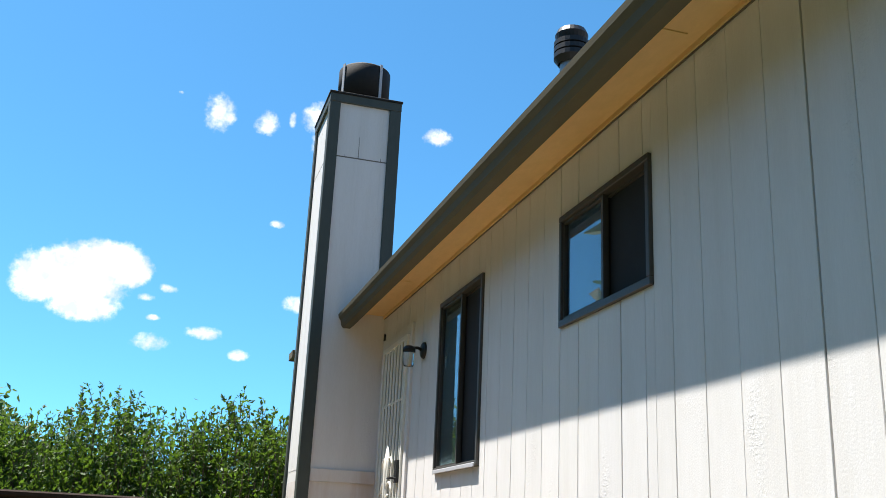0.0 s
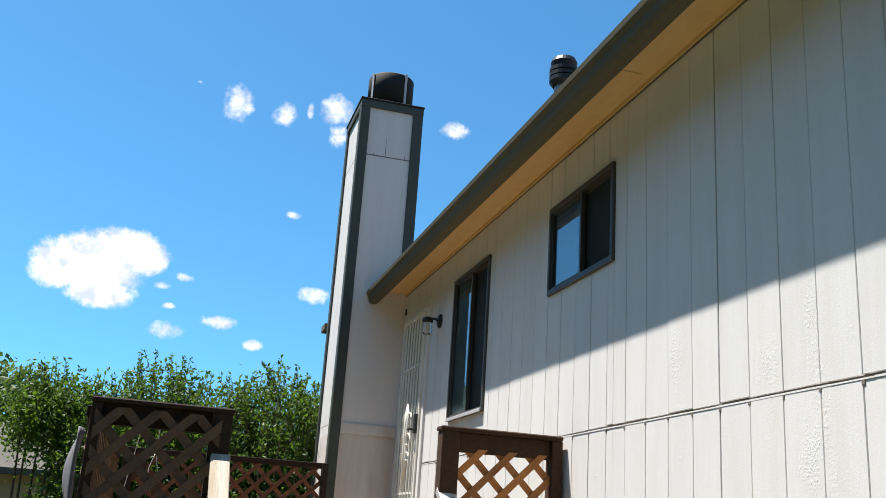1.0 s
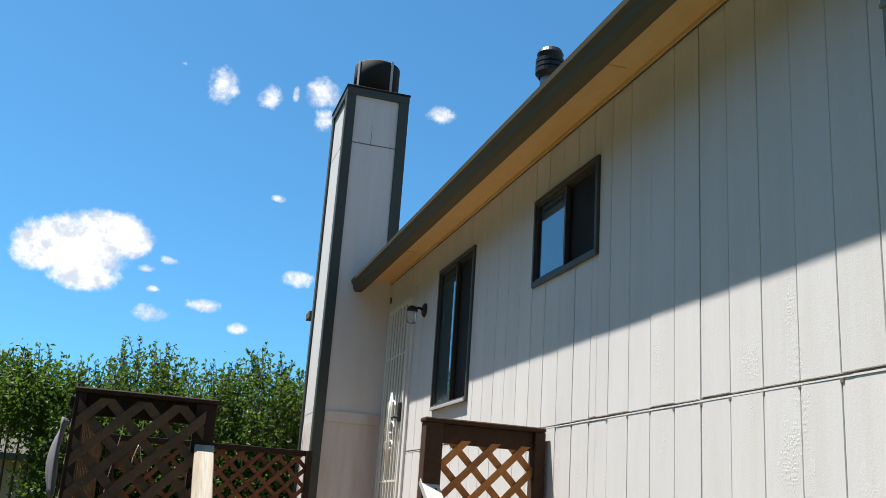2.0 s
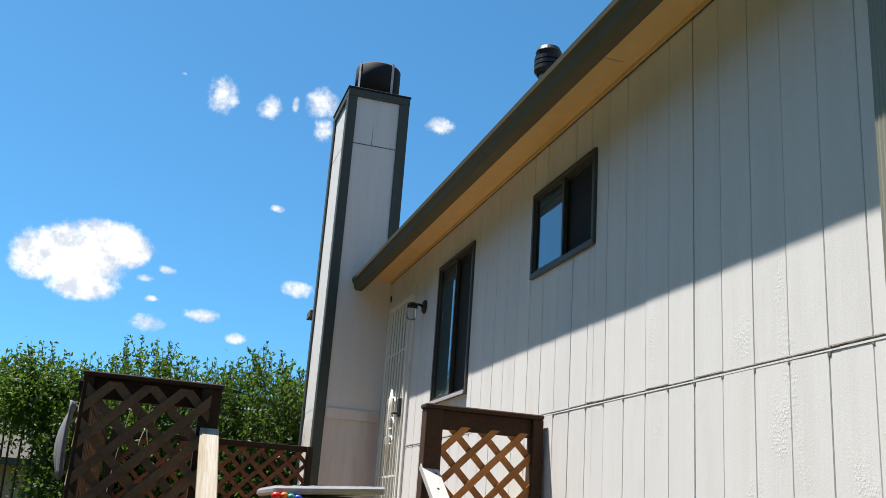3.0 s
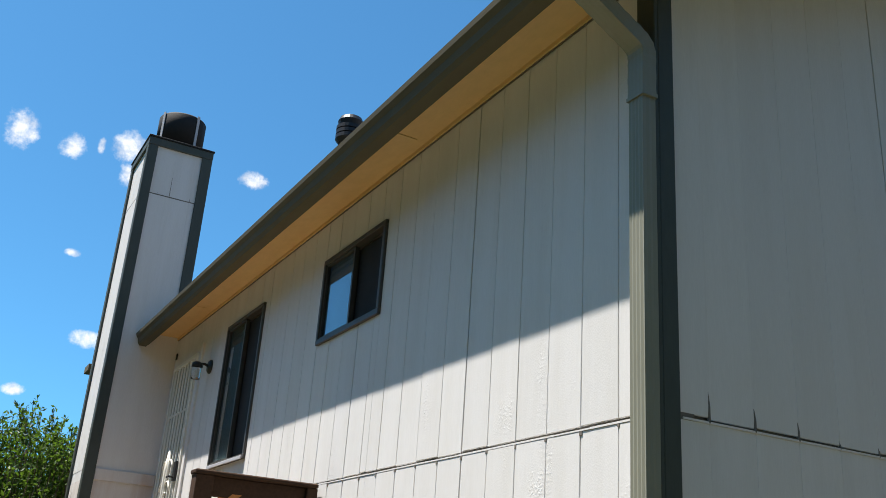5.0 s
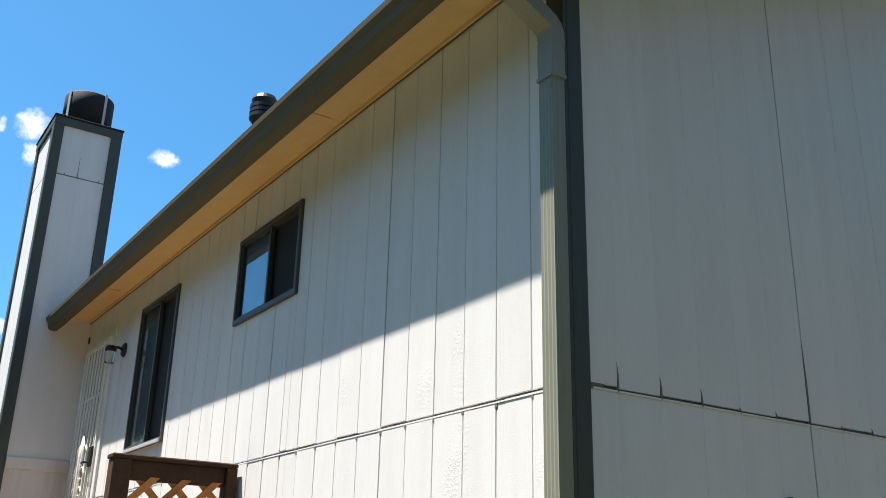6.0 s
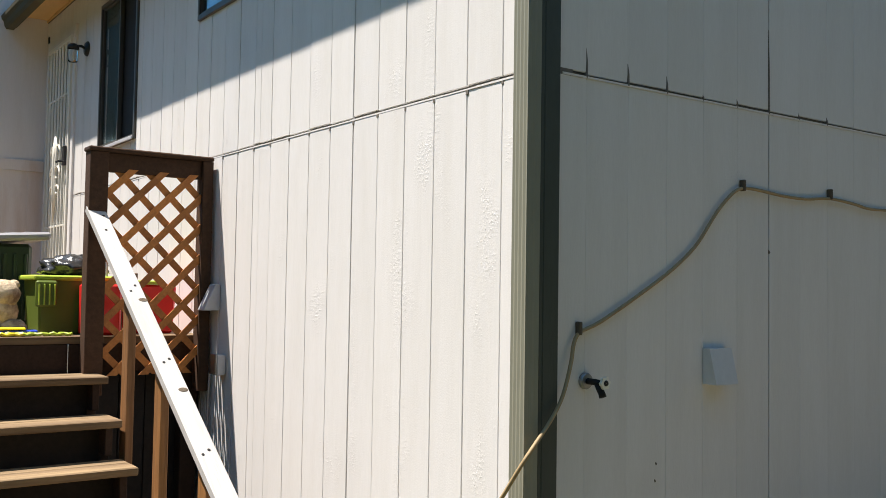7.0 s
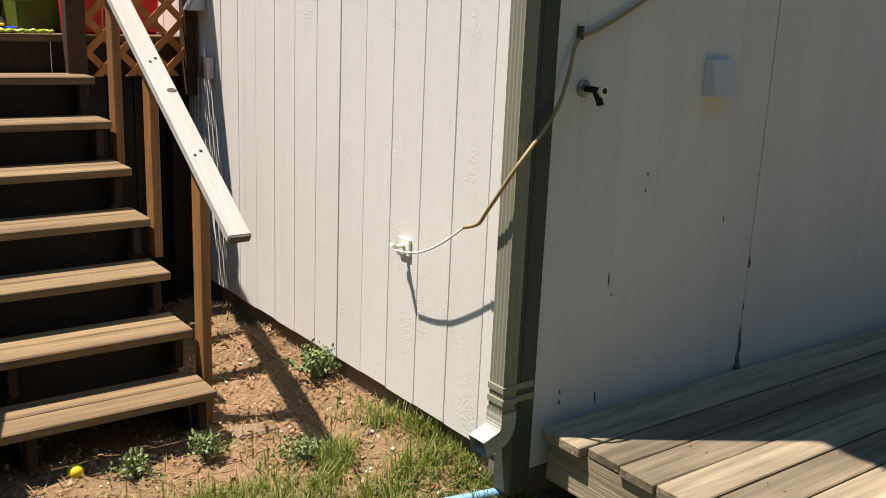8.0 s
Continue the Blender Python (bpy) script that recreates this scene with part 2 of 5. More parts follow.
def grow_lawn(m):
    """Bare soil by the house and under the stairs; further out, unseen lawn green, dark to cut bounce."""
    ns, ls = m.node_tree.nodes, m.node_tree.links
    bsdf = ns["Principled BSDF"]
    soil = bsdf.inputs["Base Color"].links[0].from_socket
    where = ns.new("ShaderNodeNewGeometry").outputs["Position"]
    gap = ns.new("ShaderNodeVectorMath")
    gap.operation = "DISTANCE"
    gap.inputs[1].default_value = (-0.7, 1.7, 0.0)
    ls.new(where, gap.inputs[0])
    rag = ns.new("ShaderNodeTexNoise")
    rag.inputs["Scale"].default_value = 2.5
    ls.new(where, rag.inputs["Vector"])
    far = ns.new("ShaderNodeMath")
    far.operation = "ADD"
    ls.new(gap.outputs["Value"], far.inputs[0])
    ls.new(rag.outputs["Fac"], far.inputs[1])
    ramp = ns.new("ShaderNodeMapRange")
    ramp.inputs["From Min"].default_value, ramp.inputs["From Max"].default_value = 1.9, 2.7
    ls.new(far.outputs[0], ramp.inputs["Value"])
    mix = ns.new("ShaderNodeMix")
    mix.data_type = "RGBA"
    ls.new(ramp.outputs[0], mix.inputs["Factor"])
    ls.new(soil, mix.inputs["A"])
    mix.inputs["B"].default_value = (0.050, 0.058, 0.024, 1)
    ls.new(mix.outputs["Result"], bsdf.inputs["Base Color"])


grow_lawn(DIRT)
CONCRETE = surface("foundation_concrete", (0.19, 0.135, 0.095), 0.9, 0, 0.2, 3, 40, bump=0.4)
IRON = surface("white_steel_paint", (0.78, 0.76, 0.68), 0.35, 0, 0.03, 3, 30, bump=0.03)
DOORPAINT = surface("dim_door_paint", (0.30, 0.315, 0.315), 0.5, 0, 0.04, 2, 30, bump=0.05)
BLACK = surface("black_metal", (0.018, 0.018, 0.019), 0.45, 0.3, 0.1, 5, 50, bump=0.08)
SOOT = surface("sooty_metal", (0.012, 0.011, 0.010), 0.75, 0.2, 0.2, 6, 40, bump=0.1, other=(0.032, 0.025, 0.020))
GALV = surface("galvanised_metal", (0.30, 0.30, 0.30), 0.4, 0.8, 0.08, 8, 50, bump=0.05)
GREYPAINT = surface("grey_painted_metal", (0.42, 0.42, 0.44), 0.5, 0, 0.05, 5, 50, bump=0.05)
LEAF = surface("privet_leaf", (0.026, 0.060, 0.009), 0.52, 0, 0.4, 1.6, 20, bump=0, other=(0.066, 0.115, 0.014), other_amount=0.8, gloss=0.3)
# dull blade colour for unseen lawn, chosen to keep its bounce low and neutral
LAWN = surface("low_bounce_lawn_blade", (0.055, 0.062, 0.028), 0.8, 0, 0.3, 1.2, 20, bump=0, other=(0.085, 0.075, 0.04))
FARLEAF = surface("distant_leaf", (0.06, 0.11, 0.03), 0.6, 0, 0.3, 0.6, 6, bump=0, other=(0.10, 0.16, 0.04))
BARK = surface("bark", (0.10, 0.075, 0.05), 0.9, 0, 0.3, 6, 40, (1, 1, 0.3), 0.5)
GRASS = surface("grass_blade", (0.13, 0.195, 0.030), 0.6, 0, 0.3, 1.7, 30, bump=0, other=(0.20, 0.165, 0.06), other_amount=0.9)
STRAW = surface("dry_straw", (0.32, 0.20, 0.095), 0.8, 0, 0.3, 3, 40, bump=0, other=(0.17, 0.085, 0.04))



def let_light_through(m, share, colour):
    """Leaves and blades pass part of the sun on."""
    ns, ls = m.node_tree.nodes, m.node_tree.links
    thin = ns.new("ShaderNodeBsdfTranslucent")
    thin.inputs["Color"].default_value = (*colour, 1)
    mix = ns.new("ShaderNodeMixShader")
    mix.inputs[0].default_value = share
    ls.new(ns["Principled BSDF"].outputs[0], mix.inputs[1])
    ls.new(thin.outputs[0], mix.inputs[2])
    ls.new(mix.outputs[0], ns["Material Output"].inputs["Surface"])


let_light_through(LEAF, 0.24, (0.20, 0.36, 0.03))
let_light_through(FARLEAF, 0.25, (0.20, 0.30, 0.05))
let_light_through(GRASS, 0.30, (0.26, 0.36, 0.05))
BROWNWOOD = surface("brown_stained_frame_wood", (0.050, 0.024, 0.012), 0.85, 0, 0.25, 4, 50, (1, 1, 1), 0.25, 80, other=(0.080, 0.042, 0.023), per_piece=0.12, gloss=0.3)
# near-black base: the deep shade under stairs and porch is put into the colour
DEEPSHADEWOOD = surface("deep_shade_wood", (0.014, 0.010, 0.008), 0.85, 0, 0.3, 4, 40, bump=0.2, other=(0.028, 0.018, 0.012), per_piece=0.2)

# ---- builders ----


def cuboid(bm, x0, x1, y0, y1, z0, z1):
    m = Matrix.Translation(((x0 + x1) / 2, (y0 + y1) / 2, (z0 + z1) / 2)) @ Matrix.Diagonal((abs(x1 - x0), abs(y1 - y0), abs(z1 - z0), 1))
    return bmesh.ops.create_cube(bm, size=1, matrix=m)["verts"]


def beam(bm, p, q, wide, thick, up=(0, 0, 1)):
    """A bar from p to q; thick is measured along `up`, wide across it."""
    p, q = Vector(p), Vector(q)
    along = (q - p).normalized()
    side = along.cross(Vector(up)).normalized()
    top = side.cross(along)
    m = Matrix((side * wide, along * (q - p).length, top * thick)).transposed().to_4x4()
    m.translation = (p + q) / 2
    return bmesh.ops.create_cube(bm, size=1, matrix=m)["verts"]


def tube(bm, pts, r, n=8, ends=True):
    pts = [Vector(p) for p in pts]
    rings, ref = [], Vector((0.13, 0.27, 0.95))
    for k, p in enumerate(pts):
        d = (pts[min(k + 1, len(pts) - 1)] - pts[max(k - 1, 0)]).normalized()
        a = d.cross(ref).normalized()
        b = d.cross(a)
        rad = r[k] if isinstance(r, (list, tuple)) else r
        rings.append([bm.verts.new(p + rad * (math.cos(t) * a + math.sin(t) * b)) for t in (2 * math.pi * j / n for j in range(n))])
    for s, e in zip(rings, rings[1:]):
        for j in range(n):
            bm.faces.new((s[j], s[(j + 1) % n], e[(j + 1) % n], e[j]))
    if ends:
        bm.faces.new(rings[0][::-1])
        bm.faces.new(rings[-1])
    return rings


def lathe(bm, profile, place=Matrix(), n=24):
    rings = []
    for r, z in profile:
        rings.append([bm.verts.new(place @ Vector((r * math.cos(t), r * math.sin(t), z))) for t in (2 * math.pi * j / n for j in range(n))])
    for s, e in zip(rings, rings[1:]):
        for j in range(n):
            bm.faces.new((s[j], s[(j + 1) % n], e[(j + 1) % n], e[j]))
    return rings


def profile_run(bm, section, y0, y1):
    """A section in x and z, drawn along y, with closed ends."""
    a = [bm.verts.new((x, y0, z)) for x, z in section]
    b = [bm.verts.new((x, y1, z)) for x, z in section]
    n = len(section)
    for k in range(n):
        bm.faces.new((a[k], a[(k + 1) % n], b[(k + 1) % n], b[k]))
    bm.faces.new(a[::-1])
    bm.faces.new(b)


def to_mesh(name, bm, material, bevel=0.0, smooth=False):
    if bevel:
        bmesh.ops.bevel(bm, geom=bm.edges[:], offset=bevel, segments=1, affect="EDGES", clamp_overlap=True)
    bmesh.ops.recalc_face_normals(bm, faces=bm.faces[:])
    me = bpy.data.meshes.new(name)
    bm.to_mesh(me)
    bm.free()
    me.materials.append(material)
    if smooth:
        for p in me.polygons:
            p.use_smooth = True
    return me


def part(name, bm, material, parent=None, label="", bevel=0.0, smooth=False):
    ob = new(name, to_mesh(name, bm, material, bevel, smooth))
    ob.parent = parent
    return tagged(ob, label)


def thing(name, label, category, kind="", group="", at=None):
    ob = new(name)
    ob.empty_display_size = 0.05
    if at:
        ob.location = at
    return tagged(ob, label, category, group, kind)


def one(name, bm, material, label, category, kind="", group="", bevel=0.0, smooth=False):
    return tagged(part(name, bm, material, None, "", bevel, smooth), label, category, group, kind)


def boxpart(name, material, parent, *size, label="", bevel=0.003):
    bm = bmesh.new()
    cuboid(bm, *size)
    return part(name, bm, material, parent, label, bevel)


def loose(name, verts, faces, material, parent=None):
    me = bpy.data.meshes.new(name)
    me.from_pydata(verts, [], faces)
    me.materials.append(material)
    ob = new(name, me)
    ob.parent = parent
    return ob


def smooth_path(pts, per=4):
    out = []
    pts = [Vector(p) for p in pts]
    for k in range(len(pts) - 1):
        p0, p1, p2, p3 = pts[max(k - 1, 0)], pts[k], pts[k + 1], pts[min(k + 2, len(pts) - 1)]
        for j in range(per):
            t = j / per
            out.append(0.5 * (2 * p1 + (p2 - p0) * t + (2 * p0 - 5 * p1 + 4 * p2 - p3) * t * t + (3 * p1 - p0 - 3 * p2 + p3) * t ** 3))
    return out + [pts[-1]]

# ---- the plan ----
GROOVE = 0.2032
SHEET = 6 * GROOVE
SEAM = 2.54          # height of the joint between lower and upper siding sheets
EAVE = 4.24          # top of the long wall under the soffit
LONG = 9.2           # length of the long wall
LANDING = 1.54
CHIM_Y = 6.75
RAKE = 0.398         # rise of the roof per metre
GABLE = 8.0



def soil_height(x, y):
    """Uneven yard soil, banked up a hand's width against the long wall."""
    inner = max(0.0, min(1.0, (x + 2.6) * 3, (0.30 - x) * 3, (y + 0.8) * 3, (3.05 - y) * 3))
    h = 0.020 * noise.noise(Vector((x * 3, y * 3, 0))) + 0.013 * noise.noise(Vector((x * 11, y * 11, 4))) + 0.006 * noise.noise(Vector((x * 27, y * 27, 9)))
    near = max(0.0, min(1.0, (x + 0.40) / 0.38)) * max(0.0, min(1.0, (y + 0.15) * 2.5)) * max(0.0, min(1.0, (3.0 - y) * 3))
    bank = 0.105 * near * near * (3 - 2 * near)
    return h * inner + bank * (1 + 0.25 * noise.noise(Vector((x * 5, y * 5, 2))))


ground = bmesh.new()
gxs = [-900, -90, -20, -6, -3.5] + [-2.6 + 0.032 * k for k in range(92)] + [0.6, 2, 8, 90, 900]
gys = [-900, -90, -20, -6, -2] + [-0.8 + 0.035 * k for k in range(112)] + [3.4, 5, 12, 90, 900]
sheet_v = []
for gy in gys:
    row = []
    for gx in gxs:
        row.append(ground.verts.new((gx, gy, soil_height(gx, gy))))
    sheet_v.append(row)
for a, b in zip(sheet_v, sheet_v[1:]):
    for k in range(len(gxs) - 1):
        ground.faces.new((a[k], a[k + 1], b[k + 1], b[k]))
one("ground", ground, DIRT, "dry bare yard soil with thin grass", "ground", "structure", smooth=True)

# ---- long wall in the sun, with its siding ----
WINDOWS = [(2.163, 3.034, 3.374, 3.918), (4.155, 5.020, 2.818, 3.936)]     # y0, y1, z0, z1
DOOR = (5.72, 6.64, 1.80, 3.96)
HOLES = WINDOWS + [DOOR]

wall_long = thing("wall_long", "off-white painted grooved plywood siding wall, upper part shaded by the eave", "wall", "structure")


def clear_spans(lo, hi, a, b):
    """The stretches of a to b that no opening takes between the places lo and hi along the wall."""
    spans = [(a, b)]
    for y0, y1, z0, z1 in HOLES:
        if hi > y0 + 0.001 and lo < y1 - 0.001:
            spans = [s for p, q in spans for s in ((p, min(q, z0)), (max(p, z1), q)) if s[1] - s[0] > 0.01]
    return spans


bm = bmesh.new()
marks = sorted({0.0, LONG, *(v for h in HOLES for v in h[:2])})
for lo, hi in zip(marks, marks[1:]):
    for a, b in clear_spans(lo, hi, 0.12, EAVE + 0.1):
        cuboid(bm, 0.0125, 0.14, lo, hi, max(a, 0.208), b)
part("wall_core", bm, BACKING, wall_long)


def sheet(parent, along, a0, a1, z0, z1, seed, holes=True, slope=0.0):
    """One grooved plywood sheet on x = 0 (along y) or y = 0 (along x): boards, with painted groove bottoms between them."""
    rnd = random.Random(seed)
    k = math.floor(a0 / GROOVE + 1e-4)
    cuts = [a0] + [GROOVE * j for j in range(k + 1, k + 60) if a0 + 0.02 < GROOVE * j < a1 - 0.02] + [a1]
    deep, half, joint = (0.0042, 0.0019, 0.0042) if along == "y" else (0.0008, 0.0010, 0.0034)

    def put(bm, face, p, q, s, e):
        vs = cuboid(bm, face, 0.0122, p, q, s, e) if along == "y" else cuboid(bm, p, q, face, 0.0122, s, e)
        for v in vs:
            if slope and v.co.z > (s + e) / 2:
                v.co.z += slope * (v.co.x - a0)
        return vs

    def spans(p, q):
        return clear_spans(p, q, z0, z1) if holes else [(z0, z1)]

    bm = bmesh.new()
    for c in cuts[1:-1]:
        for s, e in spans(c - 0.001, c + 0.001):
            put(bm, deep, c - 0.006, c + 0.006, s + 0.02, e - 0.004)
    base = part("siding_sheet", bm, SIDING, parent)
    for lo, hi in zip(cuts, cuts[1:]):
        inner = sorted({lo, hi, *(v for h in HOLES for v in h[:2] if lo < v < hi)}) if holes else [lo, hi]
        for p, q in zip(inner, inner[1:]):
            for s, e in spans(p, q):
                bm = bmesh.new()
                ragged = rnd.uniform(0, 0.008) if z0 < 0.5 else rnd.uniform(0, 0.007)
                p1 = p + ((joint if p == a0 else half) if p == lo else 0)
                q1 = q - ((joint if q == a1 else half) if q == hi else 0)
                vs = put(bm, rnd.uniform(-0.0012, 0.0012), p1, q1, s + (ragged if s == z0 else 0), e)
                n = rnd.uniform(-0.0016, 0.0016)
                for v in vs:
                    if v.co.z < (s + e) / 2:
                        if along == "y":
                            v.co.y += n
                        else:
                            v.co.x += n * 0.3
                part("board", bm, SIDING, base, bevel=0.0015)
    return base


for j in range(8):
    a, b = j * SHEET, min((j + 1) * SHEET, LONG)
    if b > CHIM_Y and a > CHIM_Y:
        continue
    b = min(b, CHIM_Y + 0.02)
    sheet(wall_long, "y", a, b, 0.204, SEAM - 0.008, 10 + j)
    sheet(wall_long, "y", a, b, SEAM + 0.005, EAVE, 30 + j)
# metal drip strip in the horizontal joint, with little tabs of paint at the grooves
bm = bmesh.new()
rnd = random.Random(6)
y = 0.09
while y < CHIM_Y:
    e = min(y + rnd.uniform(0.12, 0.30), CHIM_Y)
    d = rnd.uniform(-0.0018, 0.0012)
    cuboid(bm, -0.0020 + d * 0.3, 0.0122, y, e, SEAM - 0.0075, SEAM - 0.0012 + d)
    y = e
part("joint_flashing", bm, SIDING, wall_long)
bm = bmesh.new()
rnd = random.Random(4)
for k in range(1, 32):
    y = k * GROOVE + rnd.uniform(-0.004, 0.004)
    cuboid(bm, -0.0024, 0.004, y - rnd.uniform(0.005, 0.010), y + rnd.uniform(0.004, 0.009), SEAM - 0.018 - rnd.uniform(0, 0.006), SEAM - 0.0080)
part("joint_gap", bm, BACKING, wall_long, "dark swollen notch")

bm = bmesh.new()
cuboid(bm, 0.03, 0.25, 0.02, LONG, -0.2, 0.195)
cuboid(bm, 0.25, GABLE, 0.02, 0.25, -0.2, 0.158)
one("foundation", bm, CONCRETE, "rough dirt-stained concrete foundation strip", "foundation", "structure")

# ---- gable wall in the shade ----
wall_gable = thing("wall_gable", "off-white painted grooved plywood gable wall in shade", "wall", "structure")
bm = bmesh.new()
vs = cuboid(bm, 0.012, GABLE, 0.012, 0.14, 0.12, EAVE + 0.09)
for v in vs:
    if v.co.z > 1:
        v.co.z += RAKE * v.co.x
part("wall_core", bm, BACKING, wall_gable)
for j in range(6):
    a, b = j * SHEET, (j + 1) * SHEET
    sheet(wall_gable, "x", a, b, 0.17, SEAM - 0.006, 50 + j, False)
    sheet(wall_gable, "x", a, b, SEAM + 0.008, EAVE + 0.09 + RAKE * a, 70 + j, False, RAKE)
bm = bmesh.new()
cuboid(bm, 0.09, GABLE, -0.004, 0.0122, SEAM - 0.006, SEAM + 0.001)
part("joint_flashing", bm, SIDING, wall_gable)
# cracks that open upwards at the groove ends, and rot at the sheet edge
bm = bmesh.new()
for k, up in ((1, 0.10), (2, 0.075), (3, 0.06), (4, 0.02), (5, 0.03), (6, 0.34), (7, 0.02), (8, 0.03)):
    x = k * GROOVE
    tube(bm, [(x - 0.001, 0.0005, SEAM - 0.004), (x + 0.001, 0.0005, SEAM + up * 0.5), (x - 0.002, 0.001, SEAM + up)], [0.006, 0.0045, 0.0015], 5)
part("crack", bm, BACKING, wall_gable, "dark open crack")
bm = bmesh.new()
for x, z, h, w in ((1.217, 0.36, 0.10, 0.013), (1.219, 0.45, 0.13, 0.009), (1.215, 0.335, 0.05, 0.020), (1.222, 0.79, 0.05, 0.007), (1.219, 0.60, 0.03, 0.004),
                   (0.405, 0.83, 0.05, 0.004), (0.425, 0.77, 0.012, 0.004), (0.203, 0.44, 0.02, 0.004), (0.205, 0.40, 0.02, 0.005), (0.385, 0.38, 0.05, 0.004),
                   (1.02, 0.99, 0.03, 0.003), (0.56, 1.20, 0.012, 0.004), (0.555, 1.14, 0.012, 0.004), (1.219, 1.98, 0.015, 0.005)):
    tube(bm, [(x, 0.0, z - h / 2), (x + w * 0.4, -0.0005, z - h / 5), (x - w * 0.3, -0.0005, z + h / 4), (x, 0.0, z + h / 2)], [w * 0.5, w, w * 0.8, w * 0.3], 6)
part("rotten_patch", bm, BACKING, wall_gable, "dark rotten splintered patch")

# corner boards
corner = thing("corner_boards", "dark grey-green painted corner boards on the house corner", "trim", "structure")
boxpart("board", TRIM, corner, -0.019, -0.0015, -0.019, 0.075, 0.10, EAVE - 0.005, label="board on the sunny face")
boxpart("board", TRIM, corner, -0.0015, 0.068, -0.019, -0.0015, 0.10, EAVE + 0.06, label="board on the shaded face")

# ---- eaves, roof ----
roof = thing("roof", "low-pitched grey shingle roof with cream soffit", "roof", "structure")
OVER = 0.27          # overhang to the fascia
RIM = -0.36          # the gable's overhang along y
bm = bmesh.new()
vs = cuboid(bm, -OVER - 0.05, GABLE, RIM, LONG + 0.4, 4.235, 4.27)
for v in vs:
    v.co.z += RAKE * (v.co.x + OVER)
part("roof_deck", bm, SHINGLE, roof)
bm = bmesh.new()
cuboid(bm, -OVER, 0.0, RIM + 0.02, CHIM_Y, 4.215, 4.238)
part("soffit", bm, SOFFIT, roof, "cream painted soffit boards")
bm = bmesh.new()
cuboid(bm, -0.014, -0.0015, 0.08, CHIM_Y, 4.193, 4.2145)
part("frieze", bm, SOFFIT, roof)
bm = bmesh.new()
cuboid(bm, -OVER - 0.022, -OVER, RIM, CHIM_Y, 4.10, 4.25)
part("fascia", bm, GUTTER, roof, "dark olive fascia board")
# underside of the gable overhang, with its frieze
bm = bmesh.new()
vs = cuboid(bm, 0.0, GABLE, RIM + 0.02, 0.0, EAVE + 0.085, EAVE + 0.10)
for v in vs:
    v.co.z += RAKE * v.co.x
part("soffit", bm, SOFFIT, roof)
bm = bmesh.new()
vs = cuboid(bm, 0.087, GABLE, -0.022, -0.0015, EAVE - 0.005, EAVE + 0.084)
for v in vs:
    v.co.z += RAKE * v.co.x
part("frieze", bm, SIDING, roof, "pale frieze board")
bm = bmesh.new()
vs = cuboid(bm, -OVER - 0.02, GABLE, RIM - 0.02, RIM, EAVE - 0.07, EAVE + 0.17)
for v in vs:
    v.co.z += RAKE * (v.co.x + OVER * 0.5)
part("rake_board", bm, GUTTER, roof)

boxpart("joint_gap", BACKING, roof, -0.006, -0.0015, 0.08, CHIM_Y - 0.01, 4.185, 4.1925, label="dark gap under the frieze", bevel=0)
for y in (1.75, 5.55):
    boxpart("soffit_vent", SOFFIT, roof, -0.235, -0.07, y, y + 0.38, 4.210, 4.2145, label="flat painted vent plate", bevel=0.001)
boxpart("far_eave", GUTTER, roof, -0.640, -0.30, 7.62, 7.85, 3.95, 4.02, label="dark end of the eave beyond the chimney")
gutter = thing("gutter", "olive painted metal rain gutter along the eave", "gutter")
bm = bmesh.new()
gx, gz = -OVER - 0.023, 4.192
section = [(gx, gz), (gx, gz - 0.115), (gx - 0.062, gz - 0.115), (gx - 0.078, gz - 0.092), (gx - 0.085, gz - 0.055), (gx - 0.103, gz - 0.030),
           (gx - 0.108, gz - 0.004), (gx - 0.100, gz - 0.002), (gx - 0.096, gz - 0.028), (gx - 0.078, gz - 0.055), (gx - 0.070, gz - 0.090),
           (gx - 0.060, gz - 0.109), (gx - 0.006, gz - 0.109), (gx - 0.006, gz)]
profile_run(bm, section, RIM + 0.02, CHIM_Y - 0.012)
part("trough", bm, GUTTER, gutter)
for y in (RIM + 0.018, CHIM_Y - 0.010):
    bm = bmesh.new()
    a = [bm.verts.new((x, y, z)) for x, z in section[:7]]
    b = [bm.verts.new((x, y + 0.004, z)) for x, z in section[:7]]
    for k in range(7):
        bm.faces.new((a[k], a[(k + 1) % 7], b[(k + 1) % 7], b[k]))
    bm.faces.new(a[::-1]), bm.faces.new(b)
    part("end_cap", bm, GUTTER, gutter)

# ---- downspout ----
spout = thing("downspout", "ribbed sage-green metal downspout with swan-neck and kicked-out foot", "downspout")


def ribbed(bm, pts, wide, deep, across=(0, 1, 0), fine=4, rib=0.003, crimp=0.0):
    """A rectangular pipe with shallow ribs on its faces, swept along pts, crimped in its bends."""
    ring2 = []
    for k in range(fine * 2 + 1):
        ring2.append((-wide / 2 + wide * k / (fine * 2), deep / 2 - (rib if k % 2 else 0)))
    for k in range(5):
        ring2.append((wide / 2 - (rib * 0.7 if k % 2 else 0), deep / 2 - deep * (k + 0.5) / 5))
    ring2 += [(-x, -y) for x, y in ring2]
    rings = []
    pts = [Vector(p) for p in pts]
    for k, p in enumerate(pts):
        d = (pts[min(k + 1, len(pts) - 1)] - pts[max(k - 1, 0)]).normalized()
        a = (Vector(across) - d * d.dot(Vector(across))).normalized()
        b = a.cross(d)
        f = 1 - (crimp if k % 2 else 0)
        rings.append([bm.verts.new(p + a * x * f + b * y * f) for x, y in ring2])
    n = len(ring2)
    for s, e in zip(rings, rings[1:]):
        for j in range(n):
            bm.faces.new((s[j], s[(j + 1) % n], e[(j + 1) % n], e[j]))


